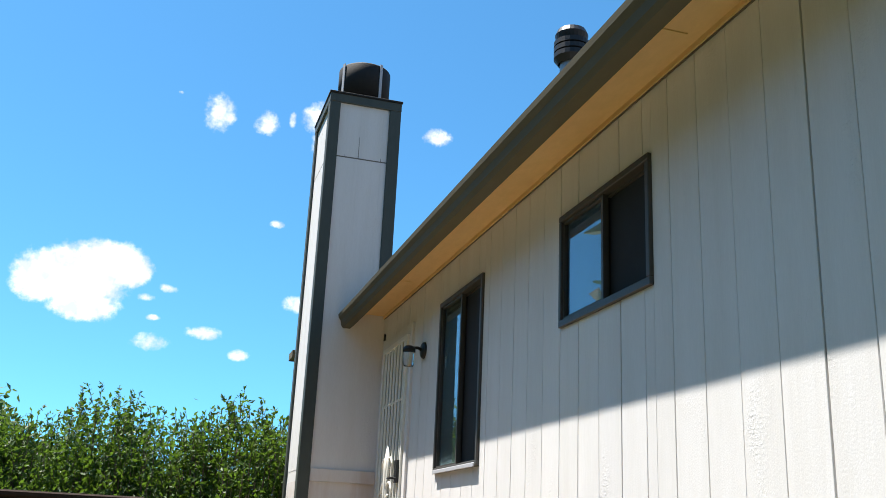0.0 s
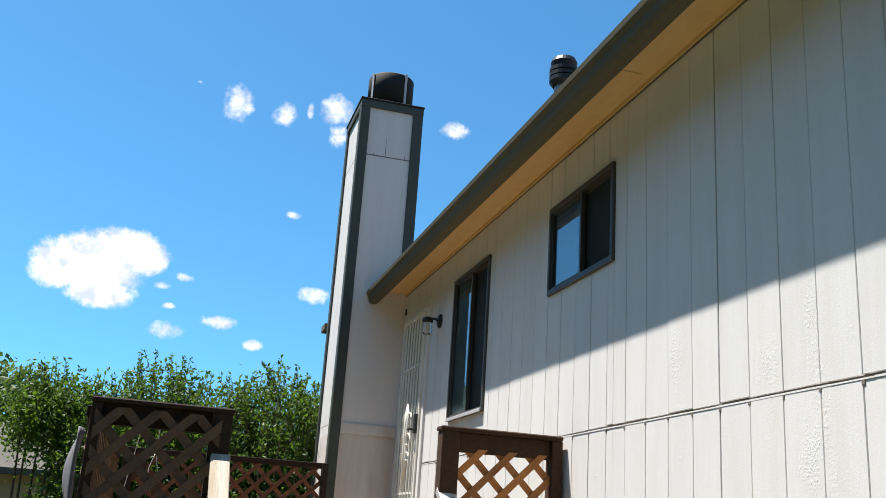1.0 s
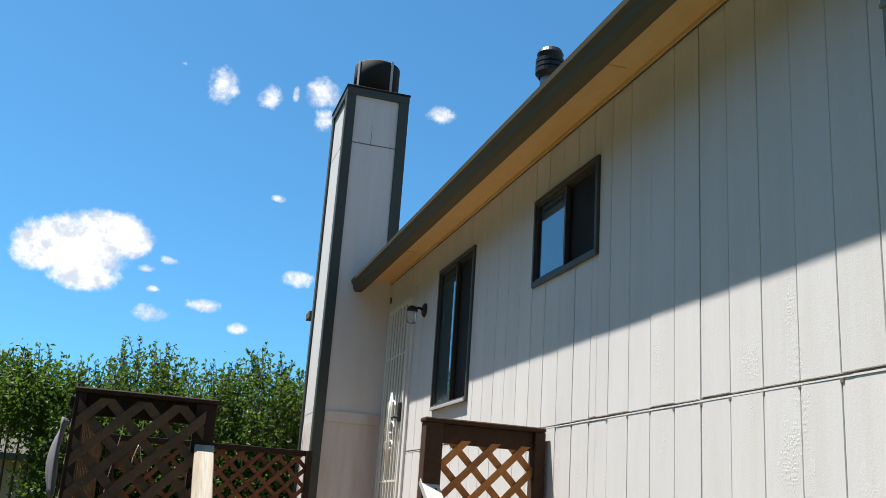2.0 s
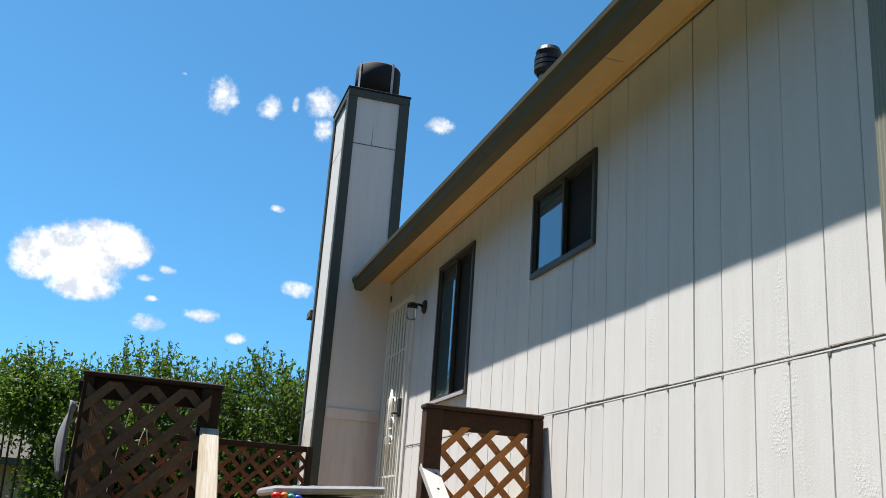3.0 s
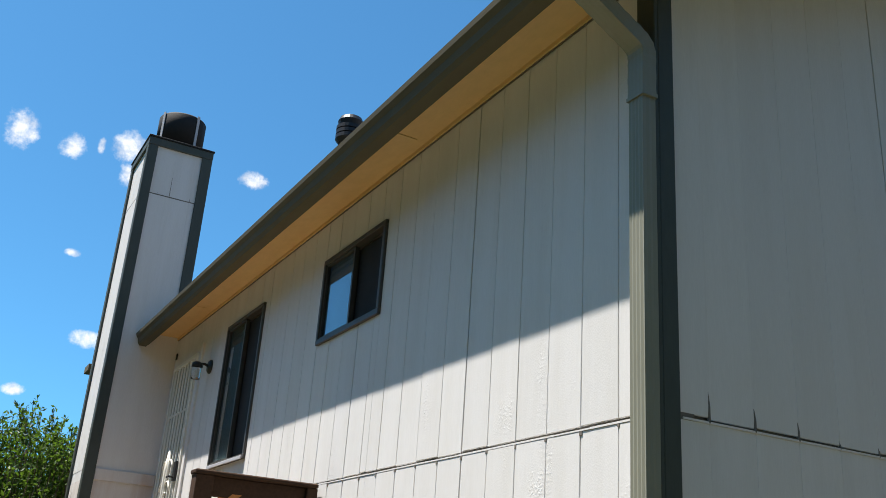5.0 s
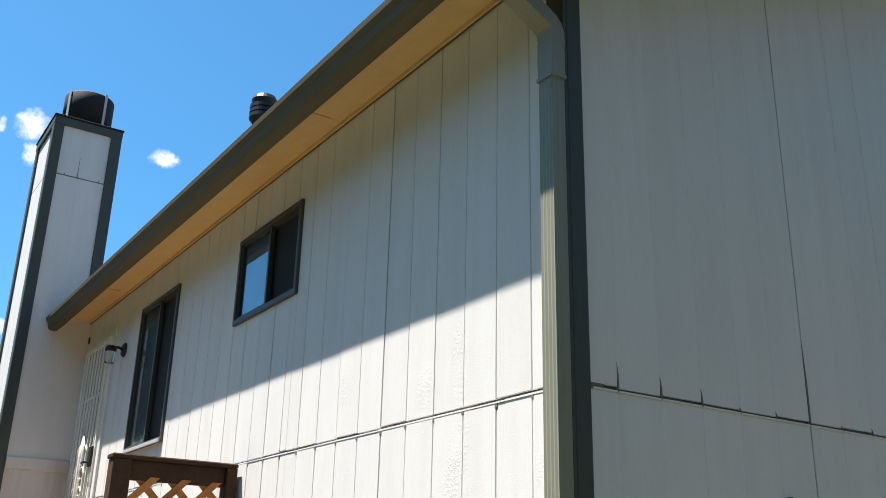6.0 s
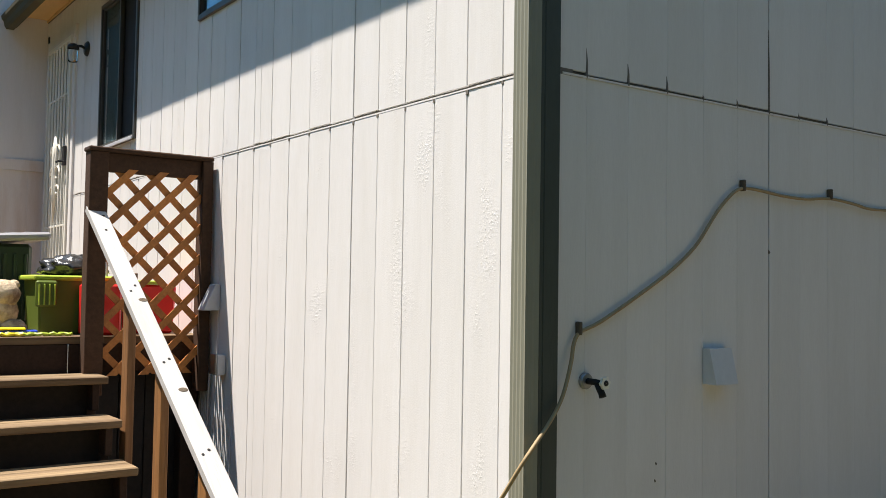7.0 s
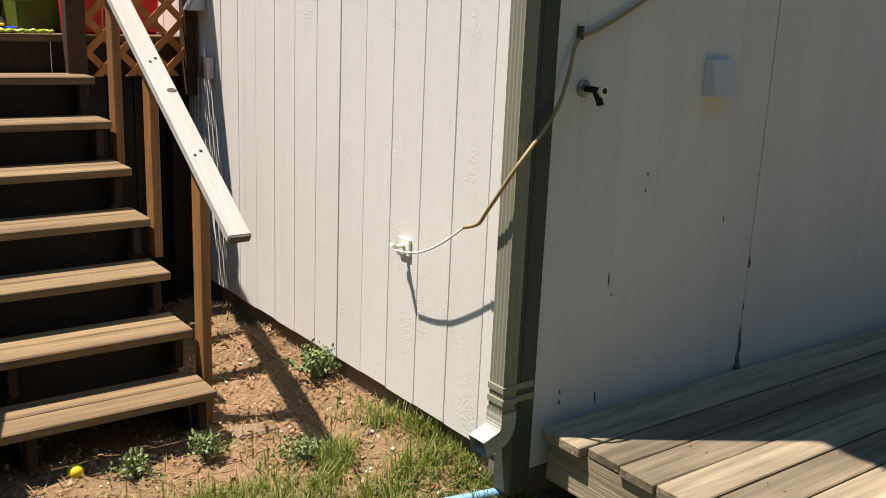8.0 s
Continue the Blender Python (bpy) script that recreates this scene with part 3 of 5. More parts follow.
SY, SX = 0.010, -0.053
bm = bmesh.new()
ribbed(bm, [(SX, SY, 3.66), (SX, SY, 0.40)], 0.072, 0.058)
part("pipe", bm, SPOUT, spout)
bm = bmesh.new()
neck = [(-0.335, SY + 0.022, 4.13), (-0.335, SY + 0.022, 4.06), (-0.326, SY + 0.021, 4.035), (-0.300, SY + 0.020, 4.012), (-0.24, SY + 0.015, 3.972),
        (-0.17, SY + 0.010, 3.925), (-0.105, SY + 0.003, 3.880), (-0.068, SY, 3.850), (SX, SY, 3.815), (SX, SY, 3.76), (SX, SY, 3.64)]
ribbed(bm, smooth_path(neck, 3), 0.082, 0.062, rib=0.001, crimp=0.035)
part("swan_neck", bm, SPOUT, spout, "crimped swan-neck elbow")
bm = bmesh.new()
cuboid(bm, SX - 0.034, SX + 0.034, SY - 0.044, SY + 0.044, 3.632, 3.646)
part("collar", bm, SPOUT, spout)
bm = bmesh.new()
foot = [(SX, SY, 0.43), (SX, SY, 0.395), (SX - 0.003, SY, 0.372), (SX - 0.012, SY, 0.352), (SX - 0.030, SY, 0.338), (SX - 0.058, SY, 0.327), (SX - 0.095, SY, 0.314)]
ribbed(bm, smooth_path(foot, 3), 0.084, 0.064, rib=0.001, crimp=0.04)
part("foot", bm, SPOUTFOOT, spout, "crimped kick-out elbow, coloured pale for the sun on it")
for z in (0.50, 0.455):
    bm = bmesh.new()
    cuboid(bm, SX - 0.033, SX + 0.031, SY - 0.042, SY + 0.042, z, z + 0.024)
    cuboid(bm, -0.024, 0.06, -0.023, -0.0195, z, z + 0.024)
    part("strap", bm, SPOUT, spout, bevel=0.002)

# ---- windows ----


def sliding_window(name, label, y0, y1, z0, z1, sill_tan=False):
    w = thing(name, label, "window", "structure")
    for a in ((y0, y1, z1 - 0.030, z1), (y0, y1, z0, z0 + 0.034), (y0, y0 + 0.030, z0 + 0.034, z1 - 0.030), (y1 - 0.026, y1, z0 + 0.034, z1 - 0.030)):
        boxpart("window_frame", FRAME, w, -0.018, 0.08, a[0] + 0.001, a[1] - 0.001, a[2], a[3], label="dark bronze frame")
    mid = (y0 + y1) / 2
    for s, e, x in ((mid - 0.012, y1 - 0.027, 0.008), (y0 + 0.031, mid + 0.014, 0.036)):
        fr = bmesh.new()
        for b in ((s, e, z0 + 0.035, z0 + 0.047), (s, e, z1 - 0.043, z1 - 0.031), (s, s + 0.020, z0 + 0.047, z1 - 0.043), (e - 0.009, e, z0 + 0.047, z1 - 0.043)):
            cuboid(fr, x - 0.012, x + 0.012, *b)
        sash = part("sash", fr, FRAME, w)
        if s > y0 + 0.1:
            p = boxpart("pane", PANE, sash, x - 0.002, x + 0.002, s + 0.018, e - 0.008, z0 + 0.046, z1 - 0.042, bevel=0)
            p.visible_shadow = False
        else:
            boxpart("screen", SCREEN, sash, x - 0.0015, x + 0.0015, s + 0.018, e - 0.008, z0 + 0.046, z1 - 0.042, label="dark insect screen", bevel=0)
    # sheet behind the pane; in window_1 its blue stands for reflected sky
    bl = bmesh.new()
    yy = mid + 0.0
    cuboid(bl, 0.0215, 0.0225, yy, y1 - 0.028, z0 + 0.036, z1 - 0.032)
    part("blind", bl, SKYBACK if not sill_tan else SMOKE, w)
    r = bmesh.new()
    for b in ((0.90, 0.95, y0 - 0.3, y1 + 0.3, z0 - 0.3, z1 + 0.2), (0.142, 0.95, y0 - 0.35, y0 - 0.3, z0 - 0.3, z1 + 0.2), (0.142, 0.95, y1 + 0.3, y1 + 0.35, z0 - 0.3, z1 + 0.2),
              (0.142, 0.95, y0 - 0.35, y1 + 0.35, z0 - 0.35, z0 - 0.3), (0.142, 0.95, y0 - 0.35, y1 + 0.35, z1 + 0.2, z1 + 0.25)):
        cuboid(r, *b)
    part("room", r, ROOM, w)
    return w


SMOKE = surface("grey_blind", (0.10, 0.16, 0.17), 0.6, 0, 0.05, 2, 20, bump=0)
sliding_window("window_1", "bronze-framed sliding window with one screened half", *WINDOWS[0])
sliding_window("window_2", "tall bronze-framed sliding window, dark screened half", *WINDOWS[1], True)
boxpart("window_sill", GREYPAINT, bpy.data.objects["window_2"], -0.032, -0.0225, 4.165, 4.98, 2.813, 2.838, label="pale worn sill")

# ---- chimney ----
chimney = thing("chimney", "tall boxed chimney clad in off-white siding with dark green corner boards", "chimney")
CX0, CX1, CY1, CZ = -0.605, 0.005, 7.55, 6.195
bm = bmesh.new()
cuboid(bm, CX0 + 0.0018, CX1 - 0.013, CHIM_Y + 0.0018, CY1, 0.1, CZ - 0.01)
part("core", bm, SIDING, chimney)
boxpart("joint_gap", BACKING, chimney, CX0 + 0.004, CX1 - 0.01, CHIM_Y + 0.0012, CHIM_Y + 0.0135, 5.6003, 5.6117, label="dark open joint", bevel=0)
boxpart("joint_gap", BACKING, chimney, CX0 + 0.0012, CX0 + 0.0135, CHIM_Y + 0.02, CY1 - 0.02, 5.6003, 5.6117, bevel=0)
for z0, z1 in ((0.12, 2.83), (2.92, 5.60), (5.612, CZ - 0.01)):
    bm = bmesh.new()
    cuts = [CX0, CX0 + 0.27, CX0 + 0.27 + GROOVE, CX1]
    for a, b in zip(cuts, cuts[1:]):
        cuboid(bm, a + 0.0011, b - 0.0011, CHIM_Y, CHIM_Y + 0.0125, z0, z1)
    cuts = [CHIM_Y + 0.013, CHIM_Y + 0.25, CHIM_Y + 0.45, CHIM_Y + 0.66, CY1]
    for a, b in zip(cuts, cuts[1:]):
        cuboid(bm, CX0, CX0 + 0.0125, a + 0.002, b - 0.002, z0, z1)
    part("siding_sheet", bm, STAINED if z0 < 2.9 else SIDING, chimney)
for a in ((CX0 - 0.02, CX0 + 0.075, CHIM_Y - 0.020, CHIM_Y - 0.0015), (CX1 - 0.085, CX1 + 0.02, CHIM_Y - 0.020, CHIM_Y - 0.0015),
          (CX0 - 0.02, CX0 - 0.0015, CHIM_Y - 0.0015, CHIM_Y + 0.085), (CX0 - 0.02, CX0 - 0.0015, CY1 - 0.08, CY1 + 0.01)):
    low = 4.5 if a[0] > CX1 - 0.1 else 0.1
    boxpart("corner_board", TRIM, chimney, *a, low, CZ - 0.08, label="dark green corner board")
boxpart("top_band", TRIM, chimney, CX0 - 0.022, CX1 + 0.022, CHIM_Y - 0.022, CY1 + 0.02, CZ - 0.079, CZ + 0.0)
boxpart("cap_flashing", SOOT, chimney, CX0 - 0.03, CX1 + 0.03, CHIM_Y - 0.03, CY1 + 0.03, CZ + 0.001, CZ + 0.02)
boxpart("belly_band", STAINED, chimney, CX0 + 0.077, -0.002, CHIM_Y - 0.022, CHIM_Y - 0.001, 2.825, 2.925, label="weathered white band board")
for k in range(3):
    bm = bmesh.new()
    tube(bm, [((CX0 + 0.27, CX0 + 0.27 + GROOVE, CX0 + 0.15)[k], CHIM_Y - 0.0005, 5.6), ((CX0 + 0.27, CX0 + 0.27 + GROOVE, CX0 + 0.15)[k], CHIM_Y, (5.82, 5.64, 5.63)[k])], [0.0035, 0.0015], 5)
    part("crack", bm, BACKING, chimney)
mid = Matrix.Translation((CX0 + 0.34, CHIM_Y + 0.36, CZ + 0.02))
bm = bmesh.new()
lathe(bm, [(0.235, 0.06), (0.242, 0.06), (0.242, 0.40), (0.235, 0.41), (0.228, 0.40), (0.228, 0.07), (0.235, 0.06)], mid, 40)
cap = part("flue_cap", bm, SOOT, chimney, "round sooty black metal flue cap", smooth=True)
bm = bmesh.new()
lathe(bm, [(0.17, 0.0), (0.17, 0.24), (0.155, 0.24), (0.155, 0.0)], mid, 32)
part("collar", bm, SOOT, cap, smooth=True)
bm = bmesh.new()
lathe(bm, [(0.001, 0.395), (0.10, 0.392), (0.20, 0.385), (0.227, 0.375), (0.001, 0.370)], mid, 32)
part("lid", bm, SOOT, cap)
for t in range(4):
    a = math.pi / 2 * t - 1.1
    bm = bmesh.new()
    p = mid @ Vector((0.246 * math.cos(a), 0.246 * math.sin(a), 0))
    beam(bm, p, p + Vector((0, 0, 0.42)), 0.030, 0.006, (math.cos(a), math.sin(a), 0))
    part("bracket", bm, GREYPAINT, cap, "pale metal strap")

# roof vent
vent = thing("roof_vent_pipe", "dark round roof vent with louvred cap", "roof vent")
vx, vy = 0.10, 3.16
vm = Matrix.Translation((vx, vy, 4.52))
bm = bmesh.new()
lathe(bm, [(0.062, -0.20), (0.062, 0.36), (0.058, 0.36)], vm, 20)
part("pipe", bm, GREYPAINT, vent, "grey lower pipe", smooth=True)
bm = bmesh.new()
prof = [(0.070, 0.30)]
for k in range(3):
    z = 0.35 + 0.035 * k
    prof += [(0.094, z - 0.018), (0.094, z + 0.008), (0.080, z + 0.014)]
prof += [(0.088, 0.47), (0.075, 0.50), (0.001, 0.51)]
lathe(bm, prof, vm, 24)
part("cap", bm, BLACK, vent)
bm = bmesh.new()
lathe(bm, [(0.15, -0.20), (0.09, -0.08), (0.066, 0.10), (0.062, 0.10)], vm, 24)
part("boot", bm, SOOT, vent)

# ---- security door, door lamp ----
door = thing("door_1", "white steel security door with bars and scroll, closed", "door", "structure")
dy0, dy1, dz0, dz1 = DOOR
boxpart("door_leaf", DOORPAINT, door, 0.045, 0.085, dy0 + 0.06, dy1 - 0.06, dz0 + 0.01, dz1 - 0.06, label="dim grey door leaf")
for a in ((dy0, dy0 + 0.075, dz0, dz1), (dy1 - 0.075, dy1, dz0, dz1), (dy0 + 0.075, dy1 - 0.075, dz1 - 0.075, dz1)):
    boxpart("door_frame", SIDING, door, -0.020, 0.10, *a, label="white painted frame")
sy0, sy1, sz0, sz1 = dy0 + 0.08, dy1 - 0.08, dz0 + 0.01, dz1 - 0.08
grille = bmesh.new()
for a in ((sy0, sy0 + 0.035, sz0, sz1), (sy1 - 0.035, sy1, sz0, sz1), (sy0 + 0.035, sy1 - 0.035, sz1 - 0.035, sz1), (sy0 + 0.035, sy1 - 0.035, sz0, sz0 + 0.05)):
    cuboid(grille, -0.036, -0.010, *a)
part("gate_frame", grille, IRON, door)
for k in range(7):
    y = sy0 + 0.035 + (sy1 - sy0 - 0.07) * (k + 0.5) / 7
    bm = bmesh.new()
    tube(bm, [(-0.023, y, sz0 + 0.05), (-0.023, y, sz1 - 0.035)], 0.0115, 6)
    part("bar", bm, IRON, door)
for z in (2.30, 3.40):
    boxpart("cross_rail", IRON, door, -0.028, -0.018, sy0 + 0.035, sy1 - 0.035, z, z + 0.018, bevel=0.002)
ym = (sy0 + sy1) / 2
bm = bmesh.new()
for s in (-1, 1):
    for z, r in ((2.93, 0.085), (2.74, 0.10), (2.60, 0.07)):
        pts = []
        for k in range(16):
            t = k / 15 * 4.6
            q = r * (1 - 0.055 * k)
            pts.append((-0.038, ym + s * (0.10 + q * math.cos(t) - r * 0.4), z + q * math.sin(t)))
        tube(bm, pts, 0.009, 6)
    tube(bm, [(-0.038, ym + s * 0.02, 3.08), (-0.040, ym + s * 0.06, 2.95), (-0.040, ym + s * 0.015, 2.78), (-0.040, ym + s * 0.05, 2.62), (-0.038, ym, 2.42)], [0.006, 0.014, 0.012, 0.012, 0.005], 6)
tube(bm, [(-0.04, ym, 3.10), (-0.045, ym, 2.90), (-0.045, ym, 2.60), (-0.04, ym, 2.35)], [0.004, 0.020, 0.018, 0.005], 8)
part("scroll_ornament", bm, IRON, door, smooth=True)
boxpart("lock_box", BLACK, door, -0.055, -0.010, sy0 + 0.02, sy0 + 0.10, 2.80, 2.96, label="black lock box")
bm = bmesh.new()
tube(bm, [(-0.055, sy0 + 0.05, 2.83), (-0.09, sy0 + 0.05, 2.83), (-0.092, sy0 + 0.12, 2.83)], 0.009, 8)
part("door_handle", bm, BLACK, door, "black lever handle")

lamp = thing("wall_lamp", "black wall lantern with clear jar glass beside the door", "lamp")
LY, LZ = 5.42, 3.69
face = Matrix.Translation((0, LY, LZ)) @ Matrix.Rotation(-math.pi / 2, 4, "Y")
bm = bmesh.new()
lathe(bm, [(0.001, 0.026), (0.045, 0.024), (0.058, 0.012), (0.060, 0.0015)], face, 24)
part("backplate", bm, BLACK, lamp, smooth=True)
bm = bmesh.new()
tube(bm, [(-0.02, LY, LZ), (-0.05, LY, LZ + 0.014), (-0.075, LY, LZ + 0.012), (-0.10, LY, LZ + 0.0)], 0.011, 8)
part("arm", bm, BLACK, lamp, smooth=True)
jar = Matrix.Translation((-0.112, LY, LZ))
bm = bmesh.new()
lathe(bm, [(0.001, 0.024), (0.026, 0.022), (0.043, 0.008), (0.045, -0.022), (0.038, -0.022)], jar, 24)
part("lamp_cap", bm, BLACK, lamp, smooth=True)
bm = bmesh.new()
lathe(bm, [(0.034, -0.020), (0.038, -0.04), (0.038, -0.11), (0.033, -0.122), (0.001, -0.126)], jar, 24)
part("jar_glass", bm, glass("ribbed_jar_glass", (0.85, 0.87, 0.86), 0.15, 1.45), lamp, "ribbed glass jar", smooth=True)
bm = bmesh.new()
cuboid(bm, -0.012, -0.0015, 6.66, 6.70, 3.99, 4.05)
one("wall_hook", bm, BLACK, "small rusty hook under the soffit by the chimney", "hook", bevel=0.003)

# ---- landing, lattice screens, stairs ----
landing = thing("landing", "raised wooden porch landing of brown boards before the door", "porch", "structure")
rnd = random.Random(8)
y = 2.80
while y < 6.70:
    w = 0.138
    boxpart("board", TREAD, landing, -2.45, -0.012, y, y + w, LANDING - 0.038 + rnd.uniform(-0.001, 0.001), LANDING + rnd.uniform(-0.001, 0.001))
    y += w + 0.005
boxpart("rim_joist", DARKWOOD, landing, -2.45, -0.012, 2.803, 2.84, LANDING - 0.19, LANDING - 0.040)
boxpart("rim_joist", DARKWOOD, landing, -2.45, -2.41, 2.841, 6.70, LANDING - 0.19, LANDING - 0.040)
for x in (-2.42, -1.6, -0.7, -0.08):
    for y in (2.88, 6.6):
        boxpart("post", DARKWOOD, landing, x - 0.045, x + 0.045, y - 0.045, y + 0.045, -0.05, LANDING - 0.041)
skirt = thing("porch_skirt", "dark gapped plank skirt that closes the space under the porch", "skirt")
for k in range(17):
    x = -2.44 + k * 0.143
    # front planks take the near-black that stands for shade under the porch
    boxpart("plank", DEEPSHADEWOOD, skirt, x, x + 0.139, 2.935, 2.955, 0.02 + rnd.uniform(0, 0.03), LANDING - 0.045)
for k in range(26):
    y = 2.96 + k * 0.143
    boxpart("plank", DARKWOOD, skirt, -2.40, -2.38, y, y + 0.141, 0.02 + rnd.uniform(0, 0.03), LANDING - 0.045)


def lattice(name, label, x0, x1, y, z0, z1, wood, frame_wood, post_left=0.0, post_right=0.0, rail=0.10, cap=True, along="x", front=0.0, over=None, wide=0.036):
    """A diagonal lattice panel in the plane y, with posts, top rail and cap. along 'y' turns it a quarter round (then y is the place in x)."""
    th = thing(name, label, "lattice")

    def put(u0, u1, v0, v1, a, b):
        return (u0, u1, v0, v1, a, b) if along == "x" else (v0, v1, u0, u1, a, b)

    if post_left:
        boxpart("post", frame_wood, th, *put(x0, x0 + post_left, y - 0.045, y + 0.045, z0 - 0.1, z1 - 0.025))
    if post_right:
        boxpart("post", frame_wood, th, *put(x1 - post_right, x1, y - 0.045, y + 0.045, z0 - 0.1, z1 - 0.025))
    boxpart("top_rail", frame_wood, th, *put(x0 + post_left, x1 - post_right, y - 0.020, y + 0.020, z1 - 0.025 - rail, z1 - 0.025))
    if cap:
        boxpart("cap_board", frame_wood, th, *put(x0 - 0.008, x1 + (0.008 if x1 < -0.2 else 0), y - 0.055, y + 0.055, z1 - 0.024, z1), bevel=0.006)
    a0, a1, b0, b1 = over if over else (x0 + 0.02, x1 - 0.05, z0, z1 - 0.045) if front else (x0 + 0.012 + post_left * 0.8, x1 - 0.012 - post_right * 0.8, z0, z1 - 0.035)
    step = 0.1185
    for s, off in ((1, -0.006 - front), (-1, 0.006 - front)):
        c = -6.0
        while c < 12:
            lo, hi = (max(a0, b0 - c), min(a1, b1 - c)) if s == 1 else (max(a0, c - b1), min(a1, c - b0))
            if hi - lo > 0.03:
                lo, hi = lo - wide, hi + wide
                p, q = (lo, s * lo + c), (hi, s * hi + c)
                bm = bmesh.new()
                if along == "x":
                    beam(bm, (p[0], y + off, p[1]), (q[0], y + off, q[1]), wide, 0.008, (0, 1, 0))
                else:
                    beam(bm, (y + off, p[0], p[1]), (y + off, q[0], q[1]), wide, 0.008, (1, 0, 0))
                across = Vector((1, 0, 0)) if along == "x" else Vector((0, 1, 0))
                for co, no in ((across * a0, -across), (across * a1, across), (Vector((0, 0, b0)), Vector((0, 0, -1))), (Vector((0, 0, b1)), Vector((0, 0, 1)))):
                    cut = bmesh.ops.bisect_plane(bm, geom=bm.verts[:] + bm.edges[:] + bm.faces[:], plane_co=co, plane_no=no, clear_outer=True)
                    rim = [e for e in cut["geom_cut"] if isinstance(e, bmesh.types.BMEdge)]
                    if rim:
                        bmesh.ops.edgeloop_fill(bm, edges=rim)
                part("slat", bm, wood, th)
            c += step * math.sqrt(2)
    return th


lattice("lattice_screen", "red-brown lattice screen with dark posts and capped rail against the wall", -0.690, -0.02, 2.76, 1.335, 2.53, LATTICE, BROWNWOOD, 0.095, 0.06, front=0.012, over=(-0.605, -0.07, 1.335, 2.425))
lattice("lattice_screen", "shaded faded brown lattice screen with dark capped rail", -2.41, -1.755, 2.76, 1.335, 2.508, FADEDSHADE, DARKWOOD, 0.05, 0.10, front=0.060, wide=0.043)
# the back railing's shaded face is put into its darker slat colour
lattice("lattice_fence", "red-brown lattice railing at the back of the porch", -2.38, -0.63, 6.62, LANDING, 2.56, SHADEDLATTICE, DARKWOOD, 0.09, 0.05, 0.05, False)
lattice("lattice_fence", "brown lattice railing along the open side of the porch", 2.85, 6.57, -2.42, LANDING, 2.50, FADEDSHADE, DARKWOOD, 0.0, 0.0, 0.05, False, "y")

stairs = thing("stairs", "open wooden stairs of eight worn brown treads up to the porch", "stairs")
RISE, RUN = 0.188, 0.2385
for k in range(7):
    z = LANDING - RISE * (k + 1)
    y = 2.53 - RUN * k
    a, b = rnd.uniform(-0.006, 0.006), rnd.uniform(-0.004, 0.004)
    for s, e in ((y - 0.002, y + 0.125), (y + 0.137, y + 0.262)):
        bm = bmesh.new()
        vs = cuboid(bm, -1.74, -0.612 + a, s, e, z - 0.038, z)
        for v in vs:
            v.co.z += (v.co.x + 0.6) * b
        part("tread", bm, TREAD, stairs, bevel=0.005)
    # closing board coloured almost black in place of the shade between treads
    boxpart("riser_board", DEEPSHADEWOOD, stairs, -1.73, -0.64, y + 0.360, y + 0.378, z - 0.08 if k < 6 else 0.0, z + RISE - 0.042, label="recessed closing board, blackened for the shade under the stairs")
for x in (-1.70, -1.32, -0.672):
    bm = bmesh.new()
    down = Vector((0, -RUN, -RISE)).normalized()
    below = Vector((0, -down.z, down.y)) * -0.11
    if below.z > 0:
        below = -below
    p = Vector((x, 2.53 + 0.262, LANDING - RISE - 0.045)) + below
    beam(bm, p, p + down * 2.02, 0.036, 0.20)
    part("stringer", bm, DARKWOOD, stairs)
    for k in range(7):
        z, y = LANDING - RISE * (k + 1), 2.53 - RUN * k
        boxpart("cleat", DARKWOOD, stairs, x - 0.0175, x + 0.0175, y + 0.02, y + 0.24, max(z - 0.17, 0.0), z - 0.0385)
for k, (x0, x1) in enumerate(((-1.20, -1.10), (-0.95, -0.86), (-1.55, -1.45))):
    boxpart("brace", POSTWOOD, stairs, x0, x1, 2.56 - 0.1 * k, 2.60 - 0.1 * k, 0.0, 1.15 - 0.1 * k)


def rail_point(t, x_off=0.0):
    return Vector((-0.648 + 0.073 * t + x_off, 2.765 - 1.80 * t, 2.205 - 1.33 * t))


rail = thing("handrail", "chalky white painted board handrail on brown posts beside the stairs", "handrail")
bm = bmesh.new()
beam(bm, rail_point(0), rail_point(1), 0.092, 0.038)
part("rail_board", bm, WHITERAIL, rail, "chalky white board with knots", bevel=0.004)
bm = bmesh.new()
beam(bm, rail_point(1.0), rail_point(1.003), 0.088, 0.034)
part("end_grain", bm, BARK, rail, "dark weathered board end")
for t, z0 in ((0.232, 0.93), (0.50, 0.60), (0.80, 0.0)):
    p = rail_point(t)
    boxpart("post", POSTWOOD, rail, -0.598, -0.560, p.y - 0.045, p.y + 0.045, z0, p.z - 0.028, label="brown stained post")
RAIL_UP = Matrix.Rotation(math.atan2(1.33, 1.80), 4, "X")
for t, o in ((0.10, 0.0), (0.31, 0.018), (0.33, -0.014), (0.55, 0.02), (0.56, -0.01), (0.80, 0.012), (0.81, -0.02), (0.04, 0.02)):
    p = rail_point(t, o)
    bm = bmesh.new()
    lathe(bm, [(0.001, 0.0215), (0.0065, 0.021), (0.0065, 0.012)], Matrix.Translation(p) @ RAIL_UP, 8)
    part("screw", bm, BLACK, rail, "dark screw head")
for t, o in ((0.36, 0.025), (0.64, 0.02)):
    p = rail_point(t, o)
    bm = bmesh.new()
    lathe(bm, [(0.001, 0.0206), (0.014, 0.0203), (0.016, 0.016)], Matrix.Translation(p) @ RAIL_UP @ Matrix.Diagonal((1.5, 0.9, 1, 1)), 10)
    part("knot", bm, BARK, rail, "dark split knot")
left = thing("handrail", "bare cream wood board handrail on the open side of the stairs", "handrail")
bm = bmesh.new()
